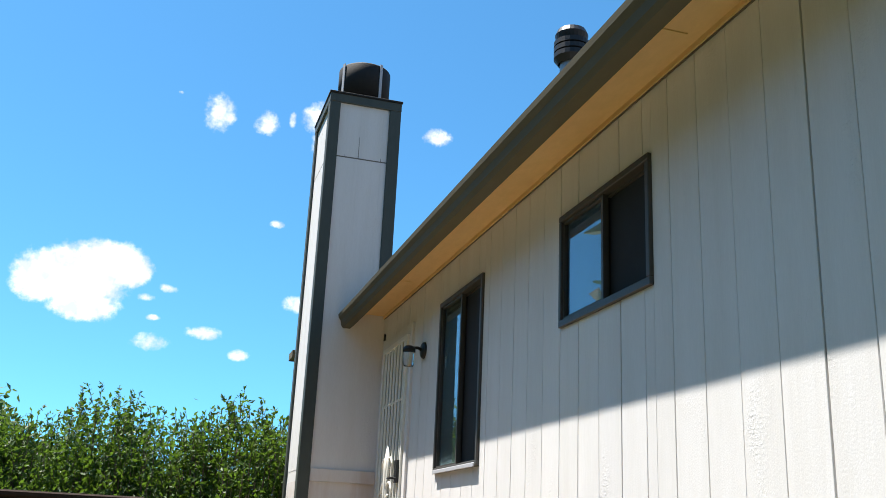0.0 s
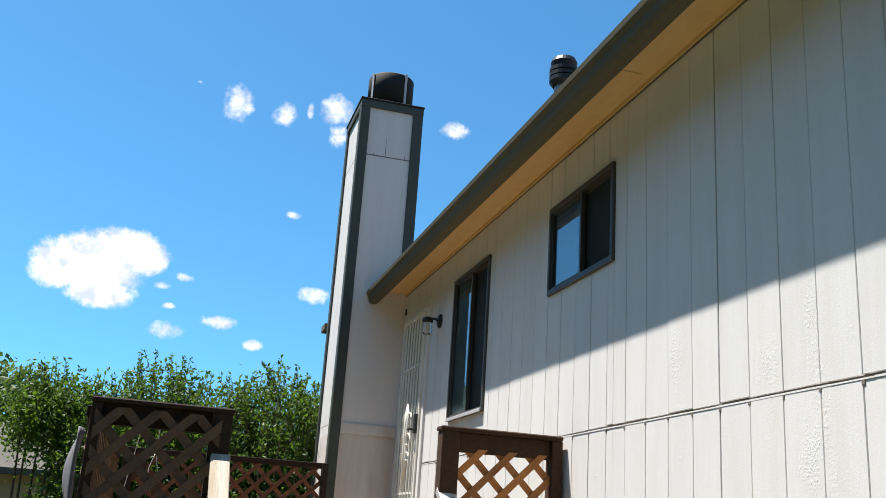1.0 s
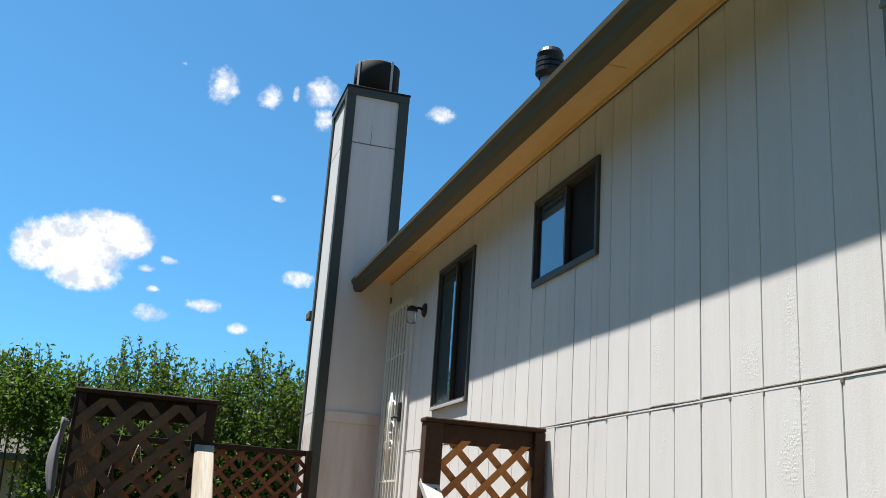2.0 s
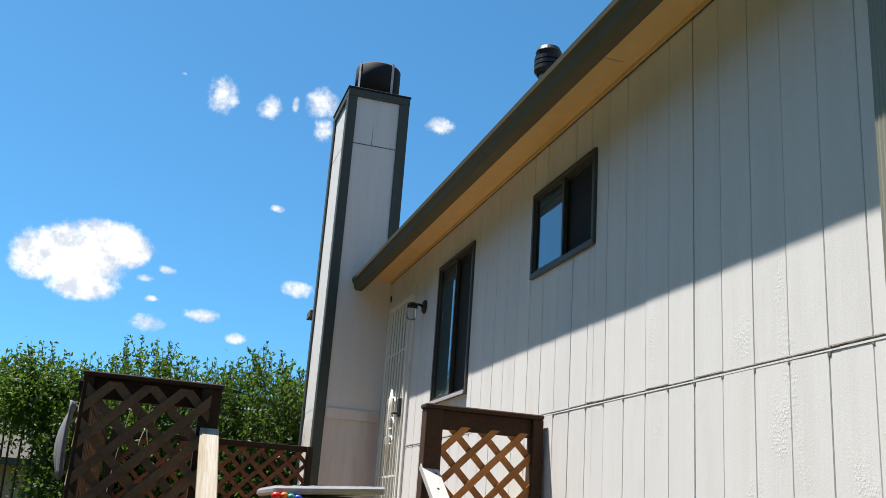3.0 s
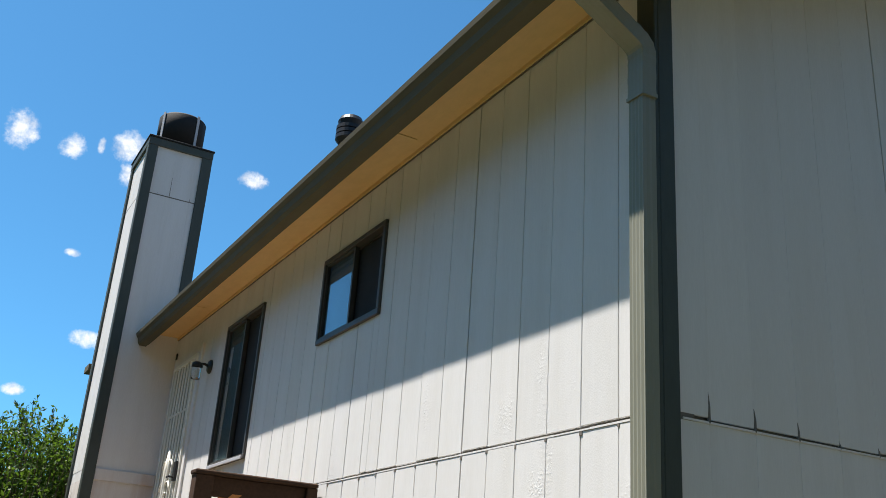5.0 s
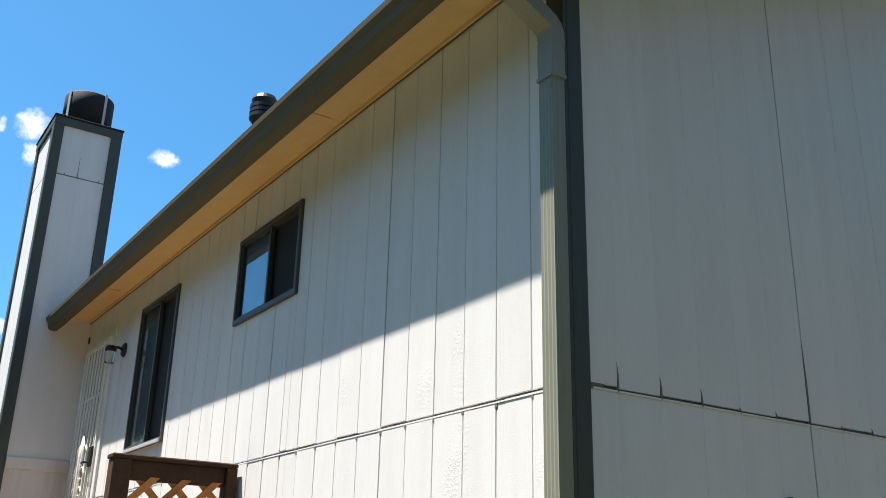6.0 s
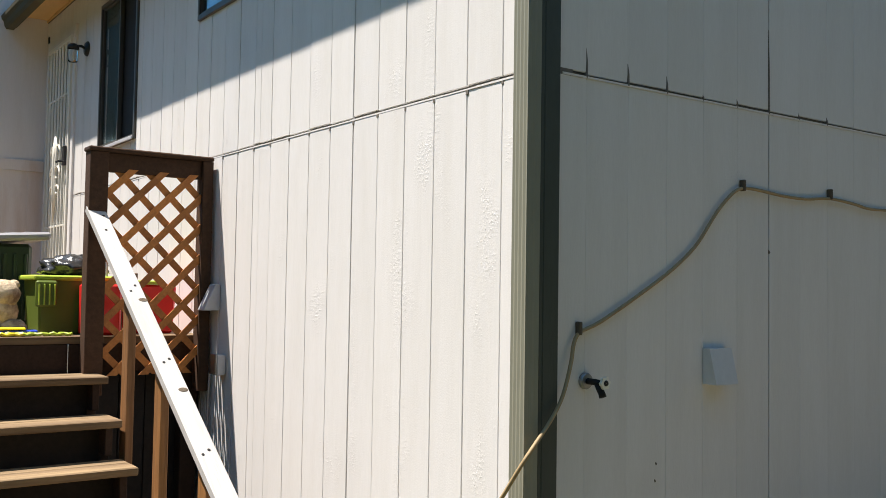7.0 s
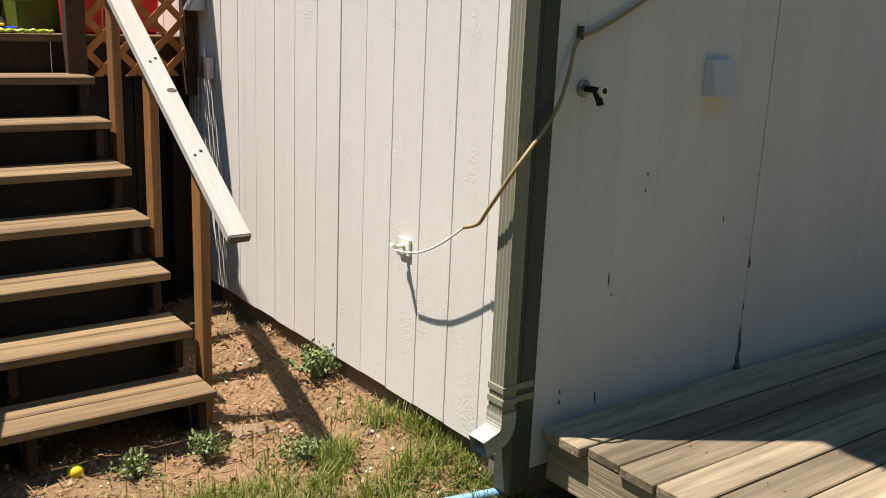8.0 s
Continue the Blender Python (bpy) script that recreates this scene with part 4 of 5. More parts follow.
beam(bm, (-1.793, 2.71, 2.275), (-1.793, 0.95, 0.93), 0.092, 0.038)
part("rail_board", bm, BARERAIL, left, "bare cream wood board", bevel=0.004)
for y, z0 in ((2.30, 0.95), (1.30, 0.0)):
    z = 2.275 - (2.71 - y) * 0.764
    boxpart("post", POSTWOOD, left, -1.782, -1.744, y - 0.045, y + 0.045, z0, z - 0.028)

# ---- things on the porch ----
OLIVE = surface("olive_plastic", (0.105, 0.145, 0.022), 0.4, 0, 0.05, 4, 30, bump=0.02, other=(0.13, 0.17, 0.03))
LIME = surface("lime_plastic", (0.40, 0.52, 0.06), 0.35, 0, 0.04, 4, 30, bump=0.02)
RED = surface("red_plastic", (0.62, 0.020, 0.018), 0.35, 0, 0.05, 4, 30, bump=0.02)
BLUE = surface("blue_plastic", (0.02, 0.06, 0.55), 0.35, 0, 0.05, 4, 30, bump=0.02)
YELLOW = surface("yellow_plastic", (0.75, 0.60, 0.02), 0.4, 0, 0.05, 4, 30, bump=0.02)
GREYLID = surface("grey_translucent_lid", (0.33, 0.325, 0.34), 0.3, 0, 0.05, 6, 20, bump=0.1, other=(0.42, 0.41, 0.42))
DKGREEN = surface("dark_green_plastic", (0.018, 0.040, 0.018), 0.4, 0, 0.08, 4, 30, bump=0.05)
BAG = surface("black_bag_plastic", (0.035, 0.033, 0.032), 0.22, 0, 0.1, 6, 20, bump=0.8, bump_at=14)
FUR = surface("cream_plush", (0.62, 0.50, 0.34), 0.95, 0, 0.15, 13, 70, bump=0.9, bump_at=90, other=(0.14, 0.075, 0.045), other_amount=0.9)

chest = thing("storage_bin", "dark green ribbed plastic storage bin under a grey lid", "storage bin")
bm = bmesh.new()
cuboid(bm, -1.33, -0.80, 3.42, 4.15, LANDING + 0.001, 2.035)
part("body", bm, DKGREEN, chest, bevel=0.02)
for k in range(9):
    x = -1.29 + k * 0.055
    boxpart("rib", DKGREEN, chest, x, x + 0.022, 3.405, 3.4195, LANDING + 0.06, 1.98, bevel=0.005)
bm = bmesh.new()
for v in cuboid(bm, -1.36, -0.71, 3.37, 4.20, 2.040, 2.086):
    v.co.z += (v.co.x + 1.04) * 0.07
part("lid", bm, GREYLID, chest, "thick grey plastic lid", bevel=0.014)
for k in range(6):
    boxpart("lid_rib", GREYLID, chest, -1.34 + 0.10 * k, -1.30 + 0.10 * k, 3.40, 4.17, 2.074 + (0.10 * k - 0.30) * 0.07, 2.090 + (0.10 * k - 0.30) * 0.07, bevel=0.001)

tote = thing("plastic_tote", "olive green plastic tote with clip handle", "tote")
bm = bmesh.new()
vs = cuboid(bm, -0.86, -0.46, 3.00, 3.34, LANDING + 0.001, 1.845)
for v in vs:
    if v.co.z < 1.7:
        v.co.x = -0.66 + (v.co.x + 0.66) * 0.92
        v.co.y = 3.17 + (v.co.y - 3.17) * 0.92
part("body", bm, OLIVE, tote, bevel=0.012)
boxpart("rim", LIME, tote, -0.885, -0.44, 2.98, 3.36, 1.83, 1.858, label="lime green rim", bevel=0.008)
bm = bmesh.new()
cuboid(bm, -0.878, -0.770, 2.955, 2.995, 1.69, 1.829)
part("clip_handle", bm, OLIVE, tote, bevel=0.010)
for k in range(4):
    boxpart("handle_rib", LIME, tote, -0.868 + 0.026 * k, -0.860 + 0.026 * k, 2.945, 2.954, 1.70, 1.81, bevel=0.002)
bag = bmesh.new()
bmesh.ops.create_icosphere(bag, subdivisions=4, radius=1)
for v in bag.verts:
    n = noise.fractal(v.co * 2.3, 1.0, 2.0, 4) * 0.25 + abs(noise.noise(v.co * 5.0)) * 0.12
    v.co = Vector((-0.63, 3.18, 1.90)) + Vector((v.co.x * 0.17, v.co.y * 0.15, v.co.z * 0.072)) * (1 + n)
    v.co.z = max(v.co.z, 1.8585)
one("rubbish_bag", bag, BAG, "shiny crumpled black rubbish bag on the tote", "bag", smooth=True)

lantern = thing("stake_lantern", "small grey stake lantern standing in the tote", "lantern")
bm = bmesh.new()
tube(bm, [(-0.50, 3.02, 1.80), (-0.50, 3.02, 2.02)], 0.006, 8)
part("stake", bm, GREYPAINT, lantern)
lm = Matrix.Translation((-0.50, 3.02, 2.02))
bm = bmesh.new()
lathe(bm, [(0.001, 0.0), (0.028, 0.004), (0.034, 0.055), (0.030, 0.058)], lm, 14)
part("shade", bm, glass("lantern_plastic", (0.8, 0.82, 0.82), 0.3, 1.4), lantern)
bm = bmesh.new()
lathe(bm, [(0.040, 0.056), (0.042, 0.066), (0.03, 0.078), (0.001, 0.080)], lm, 14)
part("lantern_cap", bm, GREYPAINT, lantern)

crate = thing("red_crate", "bright red plastic crate behind the lattice", "crate")
bm = bmesh.new()
vs = cuboid(bm, -0.415, -0.10, 3.02, 3.36, LANDING + 0.001, 1.815)
for v in vs:
    if v.co.z < 1.7:
        v.co.x = -0.26 + (v.co.x + 0.26) * 0.9
part("body", bm, RED, crate, bevel=0.012)
boxpart("lid", LIME, crate, -0.43, -0.19, 3.01, 3.37, 1.816, 1.84, label="lime green lid", bevel=0.006)
pail = bmesh.new()
vs = cuboid(pail, -0.66, -0.46, 2.86, 2.97, LANDING + 0.001, 1.815)
one("red_bucket", pail, RED, "red plastic tub beside the lattice post", "tub", bevel=0.012)

plush = bmesh.new()
for c, s in (((-1.07, 3.03, 1.665), (0.125, 0.10, 0.105)), ((-1.03, 3.00, 1.755), (0.085, 0.08, 0.075)), ((-1.13, 2.96, 1.585), (0.075, 0.07, 0.042)),
             ((-0.985, 2.97, 1.585), (0.070, 0.06, 0.042)), ((-0.975, 3.01, 1.805), (0.030, 0.025, 0.026)), ((-1.09, 3.01, 1.815), (0.028, 0.024, 0.026))):
    m = Matrix.Translation(c) @ Matrix.Diagonal((*s, 1))
    bmesh.ops.create_icosphere(plush, subdivisions=3, radius=1, matrix=m)
for v in plush.verts:
    v.co += Vector((1, 1, 1)) * 0.008 * noise.noise(v.co * 30)
one("plush_toy", plush, FUR, "cream and brown soft plush toy sitting on the porch", "plush toy", smooth=True)
for nm, mt, lab, b in (("toy_tray", BLUE, "flat blue plastic toy tray on the porch edge", (-1.16, -0.88, 2.87, 2.98, LANDING + 0.001, LANDING + 0.032)),
                       ("toy_bar", YELLOW, "yellow plastic toy bar lying on the tray", (-1.10, -0.94, 2.862, 2.90, LANDING + 0.033, LANDING + 0.047))):
    bm = bmesh.new()
    cuboid(bm, *b)
    one(nm, bm, mt, lab, "toy", bevel=0.006)
for k, (x0, x1, y) in enumerate(((-1.25, -0.96, 2.835), (-0.98, -0.72, 2.845), (-1.22, -0.92, 2.858))):
    bm = bmesh.new()
    tube(bm, [(x0 + (x1 - x0) * j / 14, y + 0.006 * math.sin(j * 1.7 + k), LANDING + 0.012 + 0.004 * math.sin(j * 2.3)) for j in range(15)],
         [0.009 + 0.003 * (j % 2) for j in range(15)], 7)
    one("toy_rope", bm, YELLOW if k != 1 else LIME, "bumpy yellow-green toy strip on the porch edge", "toy")
toy = thing("toy_cluster", "small bright plastic toy under the bin lid", "toy")
TEAL = surface("teal_plastic", (0.02, 0.28, 0.26), 0.35, 0, 0.05, 4, 30, bump=0.02)
ORANGE = surface("orange_plastic", (0.62, 0.17, 0.02), 0.35, 0, 0.05, 4, 30, bump=0.02)
for c, r, mt in (((-1.345, 3.35, 2.008), 0.030, RED), ((-1.300, 3.35, 2.014), 0.024, ORANGE), ((-1.325, 3.33, 1.955), 0.040, ORANGE), ((-1.262, 3.35, 2.008), 0.026, TEAL),
                 ((-1.222, 3.35, 2.006), 0.024, BLUE), ((-1.262, 3.34, 1.972), 0.020, LIME), ((-1.345, 3.34, 1.905), 0.030, TEAL), ((-1.232, 3.33, 1.925), 0.024, YELLOW), ((-1.30, 3.34, 1.88), 0.030, RED)):
    bm = bmesh.new()
    bmesh.ops.create_icosphere(bm, subdivisions=2, radius=r, matrix=Matrix.Translation(c) @ Matrix.Diagonal((1, 0.8, 0.8, 1)))
    part("bead", bm, mt, toy, smooth=True)
boxpart("stem", GREYPAINT, toy, -1.340, -1.310, 3.355, 3.375, LANDING + 0.001, 2.0)

cloth = bmesh.new()
rows_c = []
for i in range(13):
    row = []
    for j in range(7):
        t, s = i / 12, j / 6
        row.append(cloth.verts.new((-2.452 - 0.045 * math.sin(t * 2.6) * s - 0.012 * math.sin(j * 2.1 + t * 3), 2.80 + 0.16 * s, 2.36 - 0.36 * t + 0.01 * math.sin(j * 1.3))))
    rows_c.append(row)
for i in range(12):
    for j in range(6):
        cloth.faces.new((rows_c[i][j], rows_c[i][j + 1], rows_c[i + 1][j + 1], rows_c[i + 1][j]))
cl = one("hanging_cloth", cloth, surface("grey_cloth", (0.17, 0.17, 0.19), 0.9, 0, 0.1, 9, 80, bump=0.2), "grey folded cloth hung on the lattice end", "cloth", smooth=True)
sol = cl.modifiers.new("thickness", "SOLIDIFY")
sol.thickness = 0.008

for label, pts in (("thin white string hung behind the lattice", [(-2.17, 2.84, 2.46), (-2.185, 2.84, 2.30), (-2.22, 2.84, 2.05), (-2.25, 2.84, 1.62)]),
                   ("short looped white string hung behind the lattice", [(-2.09, 2.84, 2.46), (-2.085, 2.84, 2.26), (-2.07, 2.83, 2.17), (-2.10, 2.83, 2.12), (-2.115, 2.84, 2.19), (-2.095, 2.84, 2.27)]),
                   ("thin pale cord hung under the porch edge", [(-0.750, 2.795, 1.50), (-0.752, 2.785, 1.38), (-0.748, 2.78, 1.22)]),
                   ("thin pale cord hung from a stair tread", [(-0.70, 2.42, 1.135), (-0.702, 2.42, 1.05), (-0.697, 2.42, 0.97)]),
                   ("thin pale cord hung from a stair tread", [(-0.665, 2.20, 0.945), (-0.668, 2.20, 0.85), (-0.662, 2.20, 0.72)]),
                   ("thin pale cord hung from a stair tread", [(-1.02, 1.72, 0.565), (-1.022, 1.72, 0.48), (-1.016, 1.72, 0.40)])):
    bm = bmesh.new()
    tube(bm, smooth_path(pts), 0.0022, 5)
    one("string", bm, IRON, label, "string", smooth=True)

# ---- small things on the long wall ----
box = thing("outlet_box", "grey weatherproof electrical box on the wall under the porch screen", "electrical box")
boxpart("body", GREYPAINT, box, -0.055, -0.002, 2.515, 2.585, 1.335, 1.445, bevel=0.006)
boxpart("cover", GALV, box, -0.066, -0.0555, 2.51, 2.59, 1.34, 1.45, bevel=0.004)
hood = bmesh.new()
vs = cuboid(hood, -0.10, -0.002, 2.615, 2.705, 1.68, 1.825)
for v in vs:
    if v.co.x < -0.05 and v.co.z > 1.7:
        v.co.x = -0.03
one("vent_hood", hood, GREYPAINT, "grey metal hood on the wall beside the lattice", "vent hood", bevel=0.004)
bundle = thing("cable_bundle", "bundle of pale cables running down the wall", "cables")
rnd = random.Random(3)
for k in range(5):
    y = 2.70 + 0.028 * k
    bm = bmesh.new()
    tube(bm, [(-0.02, y, 1.33), (-0.022 - 0.006 * rnd.random(), y + 0.01, 1.05), (-0.02, y + rnd.uniform(-0.03, 0.03), 0.75), (-0.02, y + rnd.uniform(-0.05, 0.05), 0.25), (-0.02, y, 0.02)], 0.005, 6)
    part("cable", bm, WHITERAIL, bundle)
hook = thing("line_hook", "white plastic cleat on the sunny wall with line tied on", "cleat")
boxpart("plate", IRON, hook, -0.012, -0.0015, 0.655, 0.735, 0.805, 0.875, bevel=0.004)
bm = bmesh.new()
tube(bm, [(-0.012, 0.695, 0.845), (-0.055, 0.68, 0.848), (-0.088, 0.665, 0.865)], 0.009, 8)
tube(bm, [(-0.030, 0.70, 0.82), (-0.045, 0.68, 0.828), (-0.055, 0.66, 0.824)], 0.007, 8)
part("horn", bm, IRON, hook)

# ---- hose and fittings on the shaded wall ----
HOSE = surface("old_beige_hose", (0.36, 0.255, 0.13), 0.6, 0, 0.12, 6, 60, bump=0.1, other=(0.27, 0.195, 0.10))
hose = thing("hose", "old beige hose hung on brackets on the shaded wall", "hose")
path = [(2.9, -0.014, 2.17), (2.45, -0.014, 2.20), (2.10, -0.014, 2.200), (1.93, -0.014, 2.198), (1.80, -0.014, 2.212), (1.62, -0.014, 2.222), (1.45, -0.014, 2.208), (1.29, -0.014, 2.210),
        (1.12, -0.014, 2.222), (1.03, -0.014, 2.220), (0.97, -0.014, 2.195), (0.88, -0.014, 2.120), (0.77, -0.014, 1.998), (0.68, -0.014, 1.928), (0.59, -0.014, 1.872),
        (0.47, -0.014, 1.808), (0.36, -0.014, 1.752), (0.25, -0.014, 1.70), (0.17, -0.014, 1.672), (0.14, -0.016, 1.635), (0.12, -0.024, 1.57), (0.075, -0.036, 1.47),
        (0.02, -0.045, 1.40), (-0.05, -0.055, 1.335), (-0.10, -0.045, 1.27), (-0.118, 0.01, 1.18), (-0.115, 0.07, 1.11), (-0.10, 0.13, 1.055), (-0.09, 0.218, 1.024)]


bm = bmesh.new()
tube(bm, smooth_path(path), 0.0068, 8)
part("hose_length", bm, HOSE, hose, smooth=True)
bm = bmesh.new()
tube(bm, smooth_path([(-0.09, 0.218, 1.024), (-0.088, 0.32, 0.955), (-0.088, 0.43, 0.895), (-0.088, 0.53, 0.862), (-0.086, 0.65, 0.845)]), 0.0042, 6)
part("cord", bm, IRON, hose, "thin white cord tied to the hose end", smooth=True)
for x, z in ((1.035, 2.232), (1.625, 2.24), (0.165, 1.685)):
    bm = bmesh.new()
    cuboid(bm, x - 0.007, x + 0.007, -0.026, -0.001, z - 0.022, z + 0.022)
    part("bracket", bm, BARK, hose, "rusty bracket", bevel=0.003)
tap = thing("outdoor_tap", "galvanised hose tap with round flange and handle", "tap")
tx, tz = 0.205, 1.508
out = Matrix.Translation((tx, 0, tz)) @ Matrix.Rotation(math.pi / 2, 4, "X")
bm = bmesh.new()
lathe(bm, [(0.001, 0.018), (0.024, 0.016), (0.028, 0.010), (0.028, 0.001)], out, 20)
part("flange", bm, GALV, tap)
bm = bmesh.new()
tube(bm, [(tx, -0.016, tz), (tx, -0.05, tz), (tx, -0.085, tz - 0.003)], 0.011, 10)
tube(bm, [(tx, -0.06, tz - 0.005), (tx - 0.003, -0.085, tz - 0.035), (tx - 0.003, -0.090, tz - 0.046)], [0.011, 0.012, 0.013], 10)
part("spout", bm, SOOT, tap, "dark worn spout", smooth=True)
bm = bmesh.new()
wheel = []
for d in (0.090, 0.101):
    wheel.append([bm.verts.new(out @ Vector(((0.022 if k % 4 < 2 else 0.018) * math.cos(k * math.pi / 12), (0.022 if k % 4 < 2 else 0.018) * math.sin(k * math.pi / 12), d))) for k in range(24)])
for k in range(24):
    bm.faces.new((wheel[0][k], wheel[0][(k + 1) % 24], wheel[1][(k + 1) % 24], wheel[1][k]))
bm.faces.new(wheel[0][::-1])
bm.faces.new(wheel[1])
part("handle", bm, IRON, tap, "pale lobed handwheel")
bm = bmesh.new()
lathe(bm, [(0.001, 0.1045), (0.009, 0.1040), (0.010, 0.1012)], out, 10)
part("hub", bm, BLACK, tap, "dark hub screw")
dv = thing("dryer_vent", "painted white metal dryer vent hood on the shaded wall", "vent hood")
bm = bmesh.new()
vs = cuboid(bm, 0.812, 0.940, -0.066, -0.0015, 1.472, 1.604)
for v in vs:
    if v.co.y < -0.05 and v.co.z > 1.5:
        v.co.y = -0.034
bottom = [f for f in bm.faces if f.calc_center_median().z < 1.46]
bmesh.ops.delete(bm, geom=bottom, context="FACES_ONLY")
body = part("hood", bm, surface("dull_white_metal", (0.58, 0.58, 0.58), 0.5, 0, 0.04, 5, 40, bump=0.05), dv, bevel=0.0)
sol = body.modifiers.new("sheet", "SOLIDIFY")
sol.thickness = 0.003
boxpart("flap", BLACK, dv, 0.816, 0.936, -0.060, -0.004, 1.474, 1.478, label="dark flap")

# ---- low deck by the shaded wall ----
deck = thing("deck", "low weathered grey-brown plank deck along the shaded wall", "deck", "structure")
rnd = random.Random(12)
y, k = -0.040, 0
while y > -3.3:
    w = 0.192 if k == 0 else 0.144
    end = (0.078 if k == 0 else 0.108) + 0.018 * rnd.random()
    bm = bmesh.new()
    vs = cuboid(bm, end, 5.2, y - w, y, 0.310, 0.348 + rnd.uniform(-0.004, 0.003))
    part("plank", bm, DECKWOOD, deck, bevel=0.004)
    y -= w + 0.008
    k += 1
boxpart("rim_board", DECKRIM, deck, 0.122, 0.160, -3.3, -0.045, 0.145, 0.308)
for y in (-0.07, -0.9, -1.8, -2.7):
    boxpart("joist", DECKWOOD, deck, 0.161, 5.0, y - 0.02, y + 0.018, 0.145, 0.308)
for x in (0.42, 0.82, 1.22):
    yy = -0.145
    for k in range(8):
        for o in (-0.03, 0.03):
            bm = bmesh.new()
            lathe(bm, [(0.001, 0.3500), (0.0035, 0.3496), (0.004, 0.342)], Matrix.Translation((x + rnd.uniform(-0.012, 0.012), yy + o, 0)), 7)
            part("nail_head", bm, BARK, deck, "rusty nail head")
        yy -= 0.152

# ---- hedge, trees, ground cover, neighbours ----
rng = np.random.default_rng(5)


def leaves_mesh(name, centres, size, material, parent, up=0.3, slim=0.45):
    """Many folded diamond leaves at the given places."""
    n = len(centres)
    a = rng.normal(size=(n, 3)) + np.array([0, 0, up])
    a /= np.linalg.norm(a, axis=1)[:, None]
    r = rng.normal(size=(n, 3))
    b = np.cross(a, r)
    b /= np.linalg.norm(b, axis=1)[:, None]
    c = np.cross(a, b)
    s = size * rng.uniform(0.6, 1.25, n)[:, None]
    root, tip = centres, centres + a * s
    mid = centres + a * s * 0.45
    l, q = mid + b * s * slim * 0.5 + c * s * 0.08, mid - b * s * slim * 0.5 + c * s * 0.08
    verts = np.stack([root, l, tip, q], 1).reshape(-1, 3)
    idx = np.arange(n) * 4
    faces = np.concatenate([np.stack([idx, idx + 1, idx + 2], 1), np.stack([idx, idx + 2, idx + 3], 1)])
    return loose(name, verts.tolist(), faces.tolist(), material, parent)


def shrub(label, cx, cy, rx, ry, top, count, shoots, size=0.054, material=LEAF, base=0.0, foot=None):
    s = thing("shrub", label, "shrub", group="hedge shrubs")
    bm = bmesh.new()
    for k in range(7):
        a = rng.uniform(0, 2 * math.pi)
        p = Vector((cx + 0.15 * math.cos(a), cy + 0.15 * math.sin(a), (base if foot is None else foot) - 0.05))
        q = Vector((cx + rx * 0.7 * math.cos(a), cy + ry * 0.7 * math.sin(a), base + (top - base) * rng.uniform(0.6, 0.9)))
        tube(bm, [p, p.lerp(q, 0.4) + Vector((0, 0, 0.2)), q], [0.03, 0.02, 0.006], 6)
    part("trunk", bm, BARK, s)
    pts, stems = [], bmesh.new()
    # clumps on the outer shell of the bush, thinner inside
    clumps = []
    for _ in range(int(count / 60)):
        u, v = rng.uniform(0, 2 * math.pi), rng.uniform(-0.9, 1)
        r = rng.uniform(0.62, 1.0)
        w = math.sqrt(max(0, 1 - v * v)) ** 0.6
        clumps.append((cx + rx * r * w * math.cos(u), cy + ry * r * w * math.sin(u), base + (top - base) * (0.5 + 0.47 * v * r)))
    for c in clumps:
        pts.append(np.array(c) + rng.normal(size=(55, 3)) * np.array([0.12, 0.12, 0.13]))
    for _ in range(shoots):
        u, r = rng.uniform(0, 2 * math.pi), math.sqrt(rng.uniform(0, 1))
        p = Vector((cx + rx * r * math.cos(u) * 0.95, cy + ry * r * math.sin(u) * 0.95, base + (top - base) * (0.97 - 0.22 * r * r)))
        h = rng.uniform(0.10, 0.40)
        q = p + Vector((rng.normal() * 0.06, rng.normal() * 0.06, h))
        tube(stems, [p - Vector((0, 0, 0.25)), p, q], [0.005, 0.004, 0.002], 4)
        m = int(h / 0.016)
        t = np.linspace(0, 1, m)[:, None]
        pts.append(np.array(p) + t * (np.array(q) - np.array(p)) + rng.normal(size=(m, 3)) * 0.006)
    part("branchwork", stems, BARK, s)
    leaves_mesh("crown", np.concatenate(pts), size, material, s, 0.4, 0.50)
    return s


for cx, cy, rx, ry, top, count, shoots in ((-0.95, 8.2, 0.75, 0.7, 3.44, 44000, 220), (-1.66, 8.35, 0.80, 0.7, 3.30, 40000, 170), (-2.22, 8.6, 0.6, 0.7, 3.50, 30000, 110),
                                           (-2.70, 8.1, 0.38, 0.6, 3.12, 30000, 80), (-0.3, 8.9, 0.6, 0.6, 3.48, 14000, 80)):
    shrub("dense green leafy hedge shrub with upright new shoots", cx, cy, rx, ry, top, count, shoots)
shrub("leggy green hedge shrub with bare lower stems", -3.20, 8.3, 0.36, 0.42, 3.10, 8000, 60, base=2.55, foot=0.0)


